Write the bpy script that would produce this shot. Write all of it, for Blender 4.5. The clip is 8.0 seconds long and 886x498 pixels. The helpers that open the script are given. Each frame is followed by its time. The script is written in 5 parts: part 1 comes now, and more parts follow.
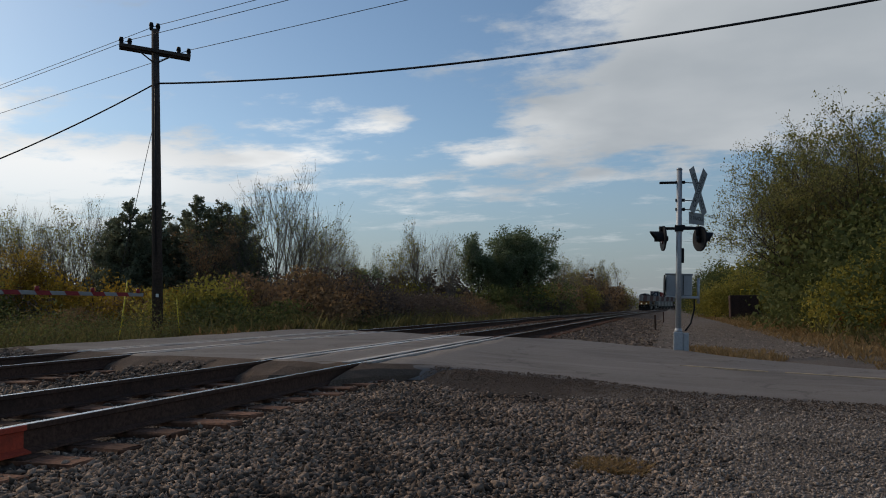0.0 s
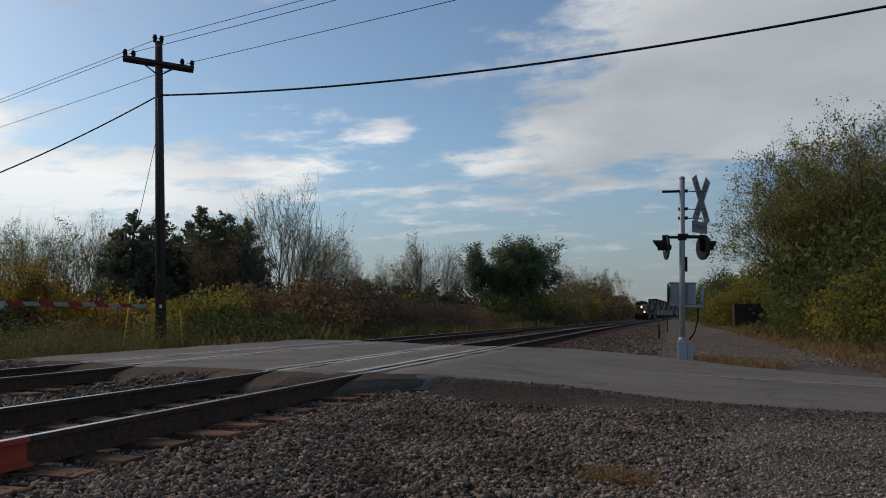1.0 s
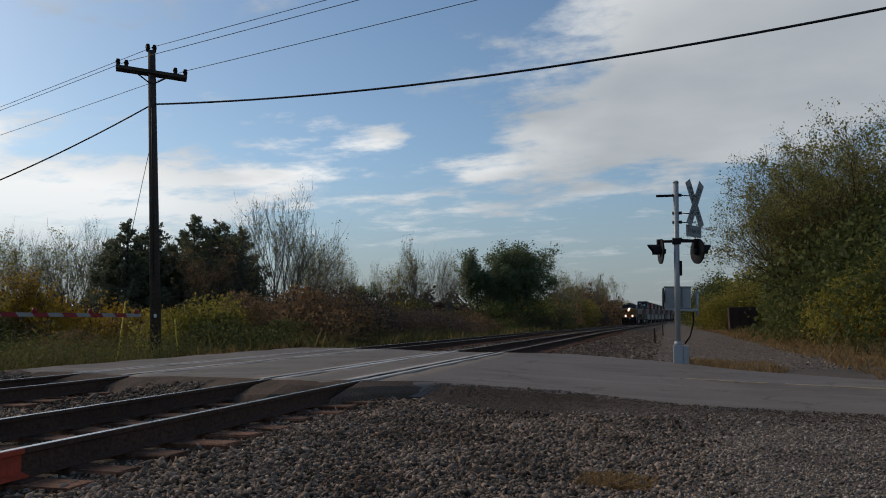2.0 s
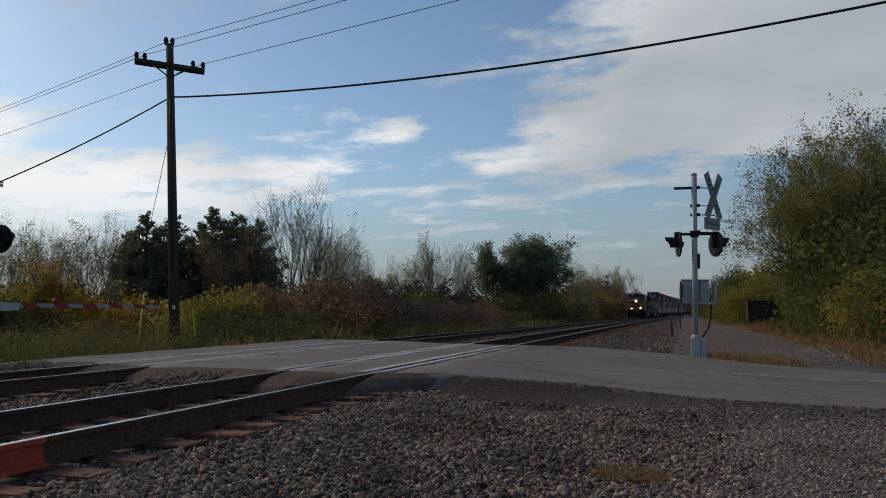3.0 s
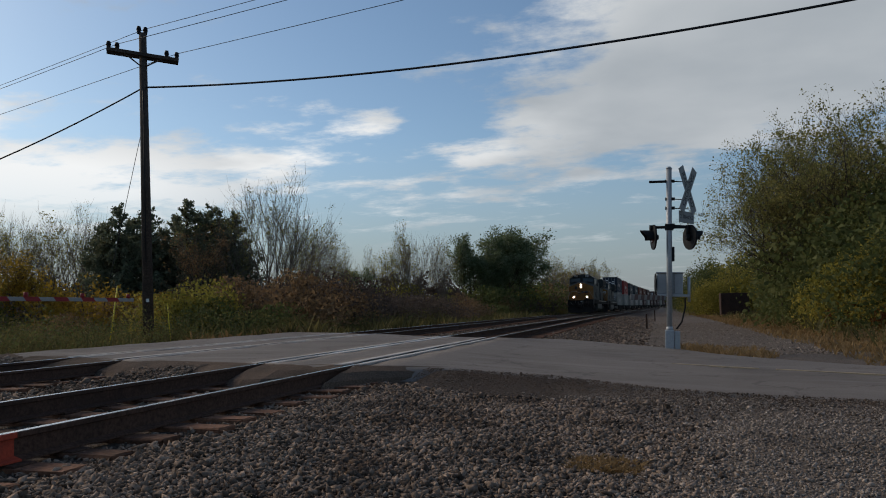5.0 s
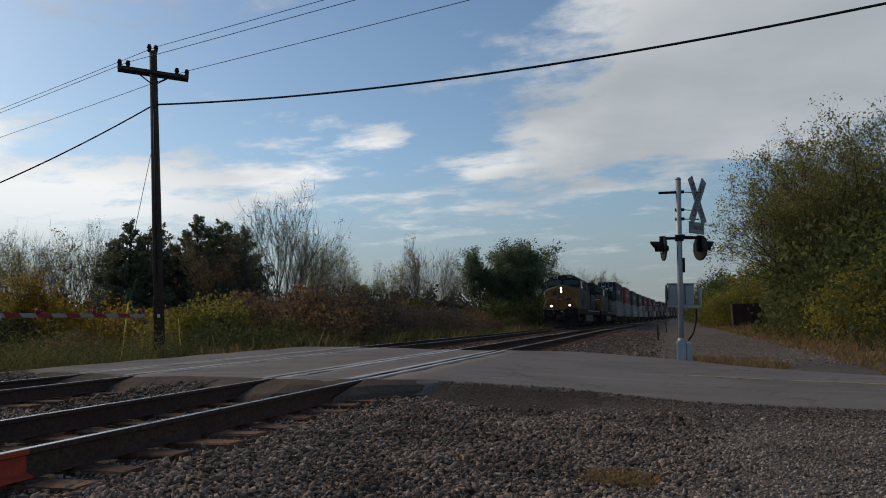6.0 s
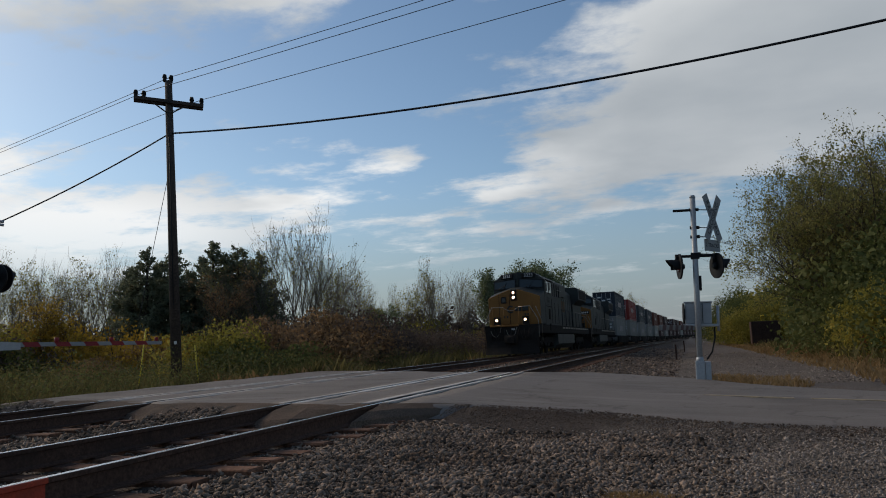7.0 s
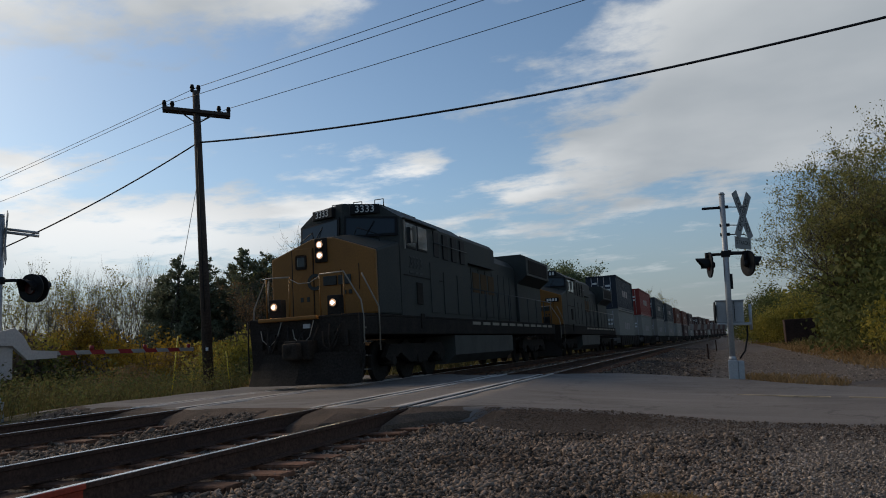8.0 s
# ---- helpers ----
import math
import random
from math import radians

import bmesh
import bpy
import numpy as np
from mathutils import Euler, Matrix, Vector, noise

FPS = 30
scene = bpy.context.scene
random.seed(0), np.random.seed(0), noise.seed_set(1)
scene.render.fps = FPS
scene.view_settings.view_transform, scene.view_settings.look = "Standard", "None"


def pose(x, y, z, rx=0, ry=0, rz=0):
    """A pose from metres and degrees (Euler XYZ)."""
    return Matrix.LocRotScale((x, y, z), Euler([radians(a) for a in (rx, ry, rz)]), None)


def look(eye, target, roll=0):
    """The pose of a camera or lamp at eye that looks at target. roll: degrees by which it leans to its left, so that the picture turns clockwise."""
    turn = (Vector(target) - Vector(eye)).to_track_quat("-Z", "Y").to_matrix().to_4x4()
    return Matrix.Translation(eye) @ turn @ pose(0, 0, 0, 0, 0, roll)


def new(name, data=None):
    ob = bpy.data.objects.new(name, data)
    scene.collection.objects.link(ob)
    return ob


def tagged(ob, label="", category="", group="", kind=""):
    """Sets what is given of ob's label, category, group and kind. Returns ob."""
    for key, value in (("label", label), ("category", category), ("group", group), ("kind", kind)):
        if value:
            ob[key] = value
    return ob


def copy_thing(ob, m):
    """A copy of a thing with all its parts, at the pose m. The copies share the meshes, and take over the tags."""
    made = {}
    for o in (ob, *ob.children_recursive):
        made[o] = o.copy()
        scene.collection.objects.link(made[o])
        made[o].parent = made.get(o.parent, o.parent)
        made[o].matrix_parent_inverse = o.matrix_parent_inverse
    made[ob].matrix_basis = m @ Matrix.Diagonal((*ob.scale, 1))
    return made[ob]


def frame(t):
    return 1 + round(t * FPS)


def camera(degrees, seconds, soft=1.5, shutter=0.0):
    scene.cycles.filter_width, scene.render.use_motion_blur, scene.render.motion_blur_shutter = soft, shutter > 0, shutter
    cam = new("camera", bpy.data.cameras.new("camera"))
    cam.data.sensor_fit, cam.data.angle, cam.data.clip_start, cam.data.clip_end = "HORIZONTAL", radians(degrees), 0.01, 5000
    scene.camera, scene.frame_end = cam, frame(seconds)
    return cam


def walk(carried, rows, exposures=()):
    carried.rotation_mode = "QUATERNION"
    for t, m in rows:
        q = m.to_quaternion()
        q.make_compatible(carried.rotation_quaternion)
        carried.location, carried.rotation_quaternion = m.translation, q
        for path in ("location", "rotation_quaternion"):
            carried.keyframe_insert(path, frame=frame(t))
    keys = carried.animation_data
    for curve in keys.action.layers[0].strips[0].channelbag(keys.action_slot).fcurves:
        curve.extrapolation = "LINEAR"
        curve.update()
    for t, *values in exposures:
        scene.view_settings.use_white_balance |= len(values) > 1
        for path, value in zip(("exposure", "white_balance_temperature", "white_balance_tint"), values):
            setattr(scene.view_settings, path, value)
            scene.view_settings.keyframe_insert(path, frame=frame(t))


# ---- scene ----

# The camera stands still beside the crossing and turns by hand.
EYE = (0.0, 0.0, 0.73)
cam = camera(62.0, 8.0, soft=1.0)
TURNS = [(0.0, 16.98, 4.53, 0.38), (0.5, 17.38, 5.08, 0.40), (1.0, 17.23, 5.29, 0.61), (1.5, 17.13, 5.59, 1.10), (1.7, 16.82, 5.78, 1.15), (2.8, 17.71, 5.56, 1.31), (3.0, 18.14, 5.22, 1.00), (3.5, 17.17, 4.24, 0.22), (4.0, 16.38, 4.10, 0.64), (4.2, 16.12, 4.01, 0.80), (5.3, 16.49, 4.95, 1.19), (5.5, 16.56, 5.14, 1.24), (6.0, 17.13, 5.66, 1.56), (6.5, 18.04, 6.26, 2.01), (7.0, 18.35, 7.43, 2.43), (7.5, 19.50, 7.68, 3.12), (8.0, 20.56, 7.76, 3.21)]
EXPOSURE = 0.0
walk(cam, [(t, pose(*EYE, 90 + p, r, y)) for t, y, p, r in TURNS], exposures=[(0, EXPOSURE), (8, EXPOSURE)])

X_NEAR, X_FAR = -4.747, -9.195      # the two track centres
GAUGE = 1.505


def bend(y):
    """How far the line swings to the right, and how far it falls, along y."""
    u = np.clip((np.asarray(y, float) - 20) / 180, 0, 1)
    return 1.2e-4 * np.maximum(0, np.asarray(y, float) - 70) ** 2, -0.5 * u * u * (3 - 2 * u)


# ---- sky and sun ----
def aim(az, el):
    a, e = radians(az), radians(el)
    return Vector((math.sin(a) * math.cos(e), math.cos(a) * math.cos(e), math.sin(e)))


class Graph:
    """Short forms for building a node tree."""
    def __init__(self, tree):
        self.tree = tree
        tree.nodes.clear()

    def add(self, kind, **values):
        n = self.tree.nodes.new(kind)
        for k, v in values.items():
            setattr(n, k, v)
        return n

    def put(self, socket, value):
        if isinstance(value, bpy.types.NodeSocket):
            self.tree.links.new(value, socket)
        elif value is not None:
            socket.default_value = value

    def math(self, op, a, b=None, c=None, clamp=False):
        n = self.add("ShaderNodeMath", operation=op, use_clamp=clamp)
        for s, v in zip(n.inputs, (a, b, c)):
            self.put(s, v)
        return n.outputs[0]

    def vec(self, op, a, b=None, scale=None):
        n = self.add("ShaderNodeVectorMath", operation=op)
        self.put(n.inputs[0], a), self.put(n.inputs[1], b)
        if scale is not None:
            self.put(n.inputs["Scale"], scale)
        return n

    def noise(self, at, scale, detail=4.0, rough=0.55, out=0):
        n = self.add("ShaderNodeTexNoise")
        self.put(n.inputs["Vector"], at)
        n.inputs["Scale"].default_value, n.inputs["Detail"].default_value, n.inputs["Roughness"].default_value = scale, detail, rough
        return n.outputs[out]

    def ramp(self, x, *stops):
        n = self.add("ShaderNodeValToRGB")
        self.put(n.inputs[0], x)
        e = n.color_ramp.elements
        while len(e) < len(stops):
            e.new(0.5)
        for el, (p, c) in zip(e, stops):
            el.position = p
            el.color = (*c, 1) if isinstance(c, tuple) else (c, c, c, 1)
        return n.outputs[0]

    def mix(self, f, a, b, blend="MIX"):
        n = self.add("ShaderNodeMix", data_type="RGBA", blend_type=blend)
        self.put(n.inputs[0], f)
        for s, v in ((n.inputs[6], a), (n.inputs[7], b)):
            self.put(s, (*v, 1) if isinstance(v, tuple) else v)
        return n.outputs[2]

    def step(self, x, lo, hi):
        n = self.add("ShaderNodeMapRange", interpolation_type="SMOOTHSTEP")
        self.put(n.inputs[0], x)
        n.inputs[1].default_value, n.inputs[2].default_value = lo, hi
        return n.outputs[0]


SUN_AZ, SUN_EL = -75.0, 32.0
world = bpy.data.worlds.new("sky")
scene.world = world
world.use_nodes = True
g = Graph(world.node_tree)
sky = g.add("ShaderNodeTexSky", sky_type="NISHITA", sun_disc=False, sun_elevation=radians(SUN_EL),
            sun_rotation=radians(SUN_AZ), air_density=1.0, dust_density=0.8, ozone_density=1.5)
dirn = g.add("ShaderNodeTexCoord").outputs["Generated"]
parts = g.add("ShaderNodeSeparateXYZ")
g.put(parts.inputs[0], dirn)
height = g.math("MAXIMUM", parts.outputs[2], 0.0)
flat = g.add("ShaderNodeCombineXYZ")
depth = g.math("ADD", height, 0.10)
g.put(flat.inputs[0], g.math("DIVIDE", parts.outputs[0], depth))
g.put(flat.inputs[1], g.math("DIVIDE", parts.outputs[1], depth))
billow = g.noise(g.vec("MULTIPLY", flat.outputs[0], (1.0, 1.35, 1.0)).outputs[0], 1.9, 10.0, 0.60)
puff = g.noise(flat.outputs[0], 7.0, 7.0, 0.62)
billow = g.math("ADD", billow, g.math("MULTIPLY", g.math("SUBTRACT", puff, 0.5), 0.26))
shade = g.noise(flat.outputs[0], 0.9, 5.0, 0.5)


def bank(az, el, wide, tall, gain):
    """A bank of cloud about a heading: gain at its middle, none at its rim."""
    c = aim(az, el)
    a = g.vec("MULTIPLY", g.vec("SUBTRACT", dirn, tuple(c)).outputs[0], (1 / wide, 1 / wide, 1 / tall))
    d = g.vec("LENGTH", a.outputs[0]).outputs["Value"]
    return g.math("MULTIPLY", g.math("SUBTRACT", 1.0, d, clamp=True), gain)


banks = None
for row in ((-45, 8.8, 0.34, 0.10, 0.38), (-30, 11.0, 0.20, 0.05, 0.20), (-22, 14.2, 0.07, 0.03, 0.20), (-50, 14.5, 0.10, 0.04, 0.25),
            (-6, 12.3, 0.24, 0.07, 0.34), (4, 17.5, 0.34, 0.13, 0.42), (12, 22, 0.34, 0.20, 0.42), (-18, 8.6, 0.20, 0.05, 0.13),
            (0, 5.5, 0.45, 0.10, 0.04), (30, 14, 0.5, 0.3, 0.3), (-48, 24, 0.20, 0.08, 0.26), (-37, 27, 0.24, 0.08, 0.22)):
    b = bank(*row)
    banks = b if banks is None else g.math("ADD", banks, b)
soften = g.math("ADD", 0.30, g.math("MULTIPLY", g.step(height, 0.05, 0.20), 0.70))
cover = g.math("MULTIPLY", soften, g.step(g.math("ADD", billow, banks), 0.54, 0.78))
grey = g.math("ADD", bank(9, 15.5, 0.44, 0.18, 1.5), bank(20, 22, 0.5, 0.4, 1.0), clamp=True)
bright = g.math("MULTIPLY", g.step(shade, 0.30, 0.70), g.math("SUBTRACT", 1.0, g.math("MULTIPLY", grey, 0.75)))
bright = g.math("MAXIMUM", bright, g.math("MULTIPLY", bank(-44, 9, 0.40, 0.12, 1.4), 0.9, clamp=True))
cloud = g.mix(bright, (3.7, 4.1, 4.5), (9.3, 9.4, 9.4))
clear = g.mix(1.0, sky.outputs[0], (0.90, 1.0, 1.03), "MULTIPLY")
air = g.mix(g.step(height, 0.0, 0.24), g.mix(0.80, clear, (2.45, 2.80, 3.25)), clear)
tint = g.mix(cover, air, cloud)
back = g.add("ShaderNodeBackground")
g.put(back.inputs[0], tint)
back.inputs[1].default_value = 0.098
g.put(g.add("ShaderNodeOutputWorld").inputs[0], back.outputs[0])

sun = new("sun", bpy.data.lights.new("sun", "SUN"))
sun.data.energy, sun.data.angle, sun.data.color = 1.7, radians(24), (1.0, 0.82, 0.60)
sun.matrix_world = look(aim(SUN_AZ, SUN_EL) * 50, (0, 0, 0))


# ---- materials ----
def material(name, base, rough=0.7, metal=0.0, grain=30.0, blotch=1.5, vary=0.35, bump=0.2, second=None, amount=0.5, spec=0.25, ob_random=0.0, island=0.0):
    """A worn surface: base colour, varied at two scales, with patches of a second colour, and fine relief."""
    m = bpy.data.materials.new(name)
    m.use_nodes = True
    q = Graph(m.node_tree)
    at = q.add("ShaderNodeTexCoord").outputs["Object"]
    fine, wide = q.noise(at, grain, 5.0, 0.6), q.noise(at, blotch, 6.0, 0.6)
    dark, light = tuple(c * (1 - vary) for c in base), tuple(min(1, c * (1 + vary)) for c in base)
    col = q.mix(q.step(fine, 0.25, 0.75), dark, light)
    if second:
        col = q.mix(q.math("MULTIPLY", q.step(wide, 0.45, 0.7), amount), col, second)
    else:
        col = q.mix(0.6, col, q.mix(q.step(wide, 0.3, 0.7), dark, light))
    if ob_random:
        r = q.add("ShaderNodeObjectInfo").outputs["Random"]
        col = q.mix(1.0, col, q.ramp(r, (0.0, 1 - ob_random), (1.0, 1.0)), "MULTIPLY")
    if island:
        r = q.add("ShaderNodeNewGeometry").outputs["Random Per Island"]
        col = q.mix(1.0, col, q.ramp(r, (0.0, 1 - island), (1.0, 1.0)), "MULTIPLY")
    b = q.add("ShaderNodeBsdfPrincipled")
    q.put(b.inputs["Base Color"], col)
    q.put(b.inputs["Roughness"], q.math("ADD", rough - 0.1, q.math("MULTIPLY", wide, 0.2), clamp=True))
    b.inputs["Metallic"].default_value, b.inputs["Specular IOR Level"].default_value = metal, spec
    if bump:
        n = q.add("ShaderNodeBump")
        n.inputs["Strength"].default_value, n.inputs["Distance"].default_value = bump, 0.01
        q.put(n.inputs["Height"], fine)
        q.put(b.inputs["Normal"], n.outputs[0])
    q.put(q.add("ShaderNodeOutputMaterial").inputs[0], b.outputs[0])
    return m


def leafy(name, *cols):
    """Leaves: each one its own mix of the colours, letting some light through."""
    m = bpy.data.materials.new(name)
    m.use_nodes = True
    q = Graph(m.node_tree)
    r = q.add("ShaderNodeNewGeometry").outputs["Random Per Island"]
    at = q.add("ShaderNodeTexCoord").outputs["Object"]
    r = q.math("ADD", q.math("MULTIPLY", r, 0.6), q.math("MULTIPLY", q.step(q.noise(at, 0.6, 3.0), 0.3, 0.7), 0.4))
    col = q.ramp(r, *[(i / max(1, len(cols) - 1), c) for i, c in enumerate(cols)])
    b = q.add("ShaderNodeBsdfPrincipled")
    q.put(b.inputs["Base Color"], col)
    b.inputs["Roughness"].default_value, b.inputs["Specular IOR Level"].default_value = 0.75, 0.15
    tr = q.add("ShaderNodeBsdfTranslucent")
    q.put(tr.inputs[0], col)
    mx = q.add("ShaderNodeMixShader")
    mx.inputs[0].default_value = 0.45
    q.put(mx.inputs[1], b.outputs[0]), q.put(mx.inputs[2], tr.outputs[0])
    q.put(q.add("ShaderNodeOutputMaterial").inputs[0], mx.outputs[0])
    return m


def glow(name, colour, power):
    m = bpy.data.materials.new(name)
    m.use_nodes = True
    q = Graph(m.node_tree)
    e = q.add("ShaderNodeEmission")
    e.inputs[0].default_value, e.inputs[1].default_value = (*colour, 1), power
    q.put(q.add("ShaderNodeOutputMaterial").inputs[0], e.outputs[0])
    return m


def glassy(name, colour, rough=0.06):
    m = bpy.data.materials.new(name)
    m.use_nodes = True
    b = m.node_tree.nodes["Principled BSDF"]
    b.inputs["Base Color"].default_value, b.inputs["Roughness"].default_value = (*colour, 1), rough
    b.inputs["Specular IOR Level"].default_value = 0.4
    return m


def asphalt_material():
    m = bpy.data.materials.new("cracked_asphalt")
    m.use_nodes = True
    q = Graph(m.node_tree)
    at = q.add("ShaderNodeTexCoord").outputs["Object"]
    fine = q.noise(at, 90, 4.0, 0.7)
    wide = q.noise(at, 0.45, 6.0, 0.6)
    streak = q.noise(q.vec("MULTIPLY", at, (0.25, 2.2, 1.0)).outputs[0], 1.3, 5.0, 0.6)
    warp = q.vec("ADD", at, q.vec("SCALE", q.noise(at, 1.6, 4.0, 0.6, 1), scale=0.9).outputs[0]).outputs[0]
    cell = q.add("ShaderNodeTexVoronoi", feature="DISTANCE_TO_EDGE")
    q.put(cell.inputs["Vector"], warp)
    cell.inputs["Scale"].default_value = 0.42
    crack = q.math("SUBTRACT", 1.0, q.step(cell.outputs["Distance"], 0.003, 0.012))
    col = q.mix(q.step(fine, 0.25, 0.75), (0.125, 0.106, 0.093), (0.215, 0.188, 0.168))
    col = q.mix(q.math("MULTIPLY", q.step(wide, 0.42, 0.70), 0.6), col, (0.100, 0.085, 0.075))
    col = q.mix(q.math("MULTIPLY", q.step(streak, 0.48, 0.72), 0.45), col, (0.250, 0.222, 0.200))
    col = q.mix(q.math("MULTIPLY", crack, 0.35), col, (0.035, 0.030, 0.027))
    b = q.add("ShaderNodeBsdfPrincipled")
    q.put(b.inputs["Base Color"], col)
    b.inputs["Roughness"].default_value, b.inputs["Specular IOR Level"].default_value = 0.9, 0.15
    n = q.add("ShaderNodeBump")
    n.inputs["Strength"].default_value, n.inputs["Distance"].default_value = 0.4, 0.012
    q.put(n.inputs["Height"], q.math("SUBTRACT", fine, crack))
    q.put(b.inputs["Normal"], n.outputs[0])
    q.put(q.add("ShaderNodeOutputMaterial").inputs[0], b.outputs[0])
    return m


M = dict(
    earth=material("earth", (0.11, 0.095, 0.065), 0.95, 0, 12, 0.3, 0.4, 0.5, (0.10, 0.11, 0.045), 0.8),
    gravel=material("gravel", (0.165, 0.138, 0.115), 0.95, 0, 45, 0.5, 0.6, 1.0, (0.10, 0.092, 0.085), 0.6),
    stone=material("ballast_stone", (0.330, 0.242, 0.182), 0.92, 0, 40, 0.9, 0.35, 0.4, (0.085, 0.060, 0.045), 0.8, island=0.86, spec=0.15),
    fines=material("dark_stone_fines", (0.112, 0.080, 0.060), 0.95, 0, 60, 1.2, 0.6, 1.0, (0.050, 0.040, 0.032), 0.7, spec=0.05),
    fine_stone=material("fine_gravel_stone", (0.400, 0.322, 0.262), 0.92, 0, 40, 0.8, 0.3, 0.4, (0.200, 0.160, 0.130), 0.6, island=0.75, spec=0.15),
    asphalt=asphalt_material(),
    panel=material("crossing_panel", (0.46, 0.41, 0.37), 0.75, 0, 40, 0.8, 0.25, 0.3, (0.16, 0.14, 0.125), 0.7),
    steel=material("rail_head", (0.62, 0.62, 0.63), 0.22, 1.0, 60, 2, 0.12, 0.05),
    rust=material("rusty_steel", (0.080, 0.046, 0.034), 0.9, 0.0, 40, 2, 0.4, 0.4, (0.048, 0.032, 0.026), 0.7, spec=0.08),
    tie=material("creosoted_wood", (0.210, 0.098, 0.056), 0.9, 0, 25, 2, 0.45, 0.6, (0.045, 0.034, 0.028), 0.6, ob_random=0.6),
    orange=material("orange_paint", (0.38, 0.055, 0.027), 0.7, 0, 50, 6, 0.2, 0.2, (0.16, 0.04, 0.025), 0.5),
    galv=material("galvanised_steel", (0.36, 0.37, 0.38), 0.5, 0.35, 20, 2, 0.12, 0.08, (0.34, 0.35, 0.36), 0.6),
    cabinet=material("aluminium_cabinet", (0.30, 0.31, 0.32), 0.5, 0.35, 20, 2, 0.1, 0.06),
    black=material("black_paint", (0.012, 0.012, 0.013), 0.6, 0, 30, 3, 0.3, 0.1, spec=0.15),
    white=material("white_sheeting", (0.62, 0.62, 0.60), 0.5, 0, 40, 3, 0.06, 0.05, (0.48, 0.47, 0.44), 0.4),
    # white sheeting greyed down: the shade on the boards is in the colour
    grey_sheet=material("shaded_white_sheeting", (0.25, 0.255, 0.25), 0.6, 0, 40, 3, 0.10, 0.05, (0.22, 0.22, 0.22), 0.5),
    # white and red of the right gate arm, its unlit side painted in
    shaded_sheet=material("shaded_arm_sheeting", (0.17, 0.16, 0.15), 0.7, 0, 40, 3, 0.12, 0.05, (0.13, 0.12, 0.11), 0.5),
    shaded_red=material("shaded_red_sheeting", (0.075, 0.036, 0.030), 0.7, 0, 40, 3, 0.15, 0.05),
    red=material("red_sheeting", (0.22, 0.022, 0.026), 0.5, 0, 40, 3, 0.12, 0.05),
    pole=material("weathered_pole", (0.060, 0.045, 0.036), 0.9, 0, 18, 1.5, 0.5, 0.6, (0.035, 0.030, 0.027), 0.7),
    wire=material("wire", (0.02, 0.02, 0.022), 0.6, 0.2, 30, 3, 0.2, 0.0),
    yellow=material("yellow_plastic", (0.62, 0.46, 0.03), 0.5, 0, 30, 3, 0.12, 0.05, (0.40, 0.30, 0.05), 0.4),
    bark=material("bark", (0.065, 0.052, 0.040), 0.95, 0, 15, 2, 0.4, 0.6),
    palebark=material("pale_bark", (0.150, 0.125, 0.100), 0.95, 0, 15, 2, 0.35, 0.5),
    loco_yellow=material("locomotive_yellow", (0.215, 0.096, 0.021), 0.55, 0, 25, 1.2, 0.16, 0.05, (0.165, 0.074, 0.020), 0.6),
    loco_blue=material("locomotive_dark_blue", (0.042, 0.045, 0.042), 0.6, 0, 25, 1.0, 0.2, 0.05, (0.062, 0.059, 0.051), 0.6, spec=0.10),
    loco_grey=material("locomotive_side", (0.050, 0.055, 0.058), 0.5, 0, 25, 1.0, 0.2, 0.05, (0.065, 0.062, 0.058), 0.6),
    under=material("grimy_underframe", (0.026, 0.022, 0.019), 0.85, 0.0, 25, 2, 0.4, 0.3, (0.046, 0.037, 0.030), 0.6, spec=0.08),
    tank=material("fuel_tank", (0.060, 0.062, 0.056), 0.6, 0, 25, 1.5, 0.2, 0.1, (0.045, 0.042, 0.038), 0.6),
    rail_white=material("handrail_paint", (0.24, 0.21, 0.17), 0.5, 0, 30, 2, 0.15, 0.05),
    glass=glassy("window_glass", (0.012, 0.016, 0.020)),
    lens=glassy("dark_lens", (0.05, 0.012, 0.012), 0.15),
    headlight=glow("headlight_glow", (1.0, 0.74, 0.46), 220.0),
    dimlight=glow("reflector_glow", (1.0, 0.62, 0.40), 0.5),
    rusty_bin=material("rusty_bin", (0.058, 0.038, 0.032), 0.9, 0.0, 25, 2, 0.4, 0.3, (0.085, 0.048, 0.034), 0.5, spec=0.08),
    paint_line=material("worn_yellow_line", (0.36, 0.27, 0.17), 0.9, 0, 60, 3, 0.25, 0.2, (0.15, 0.13, 0.11), 0.9),
)
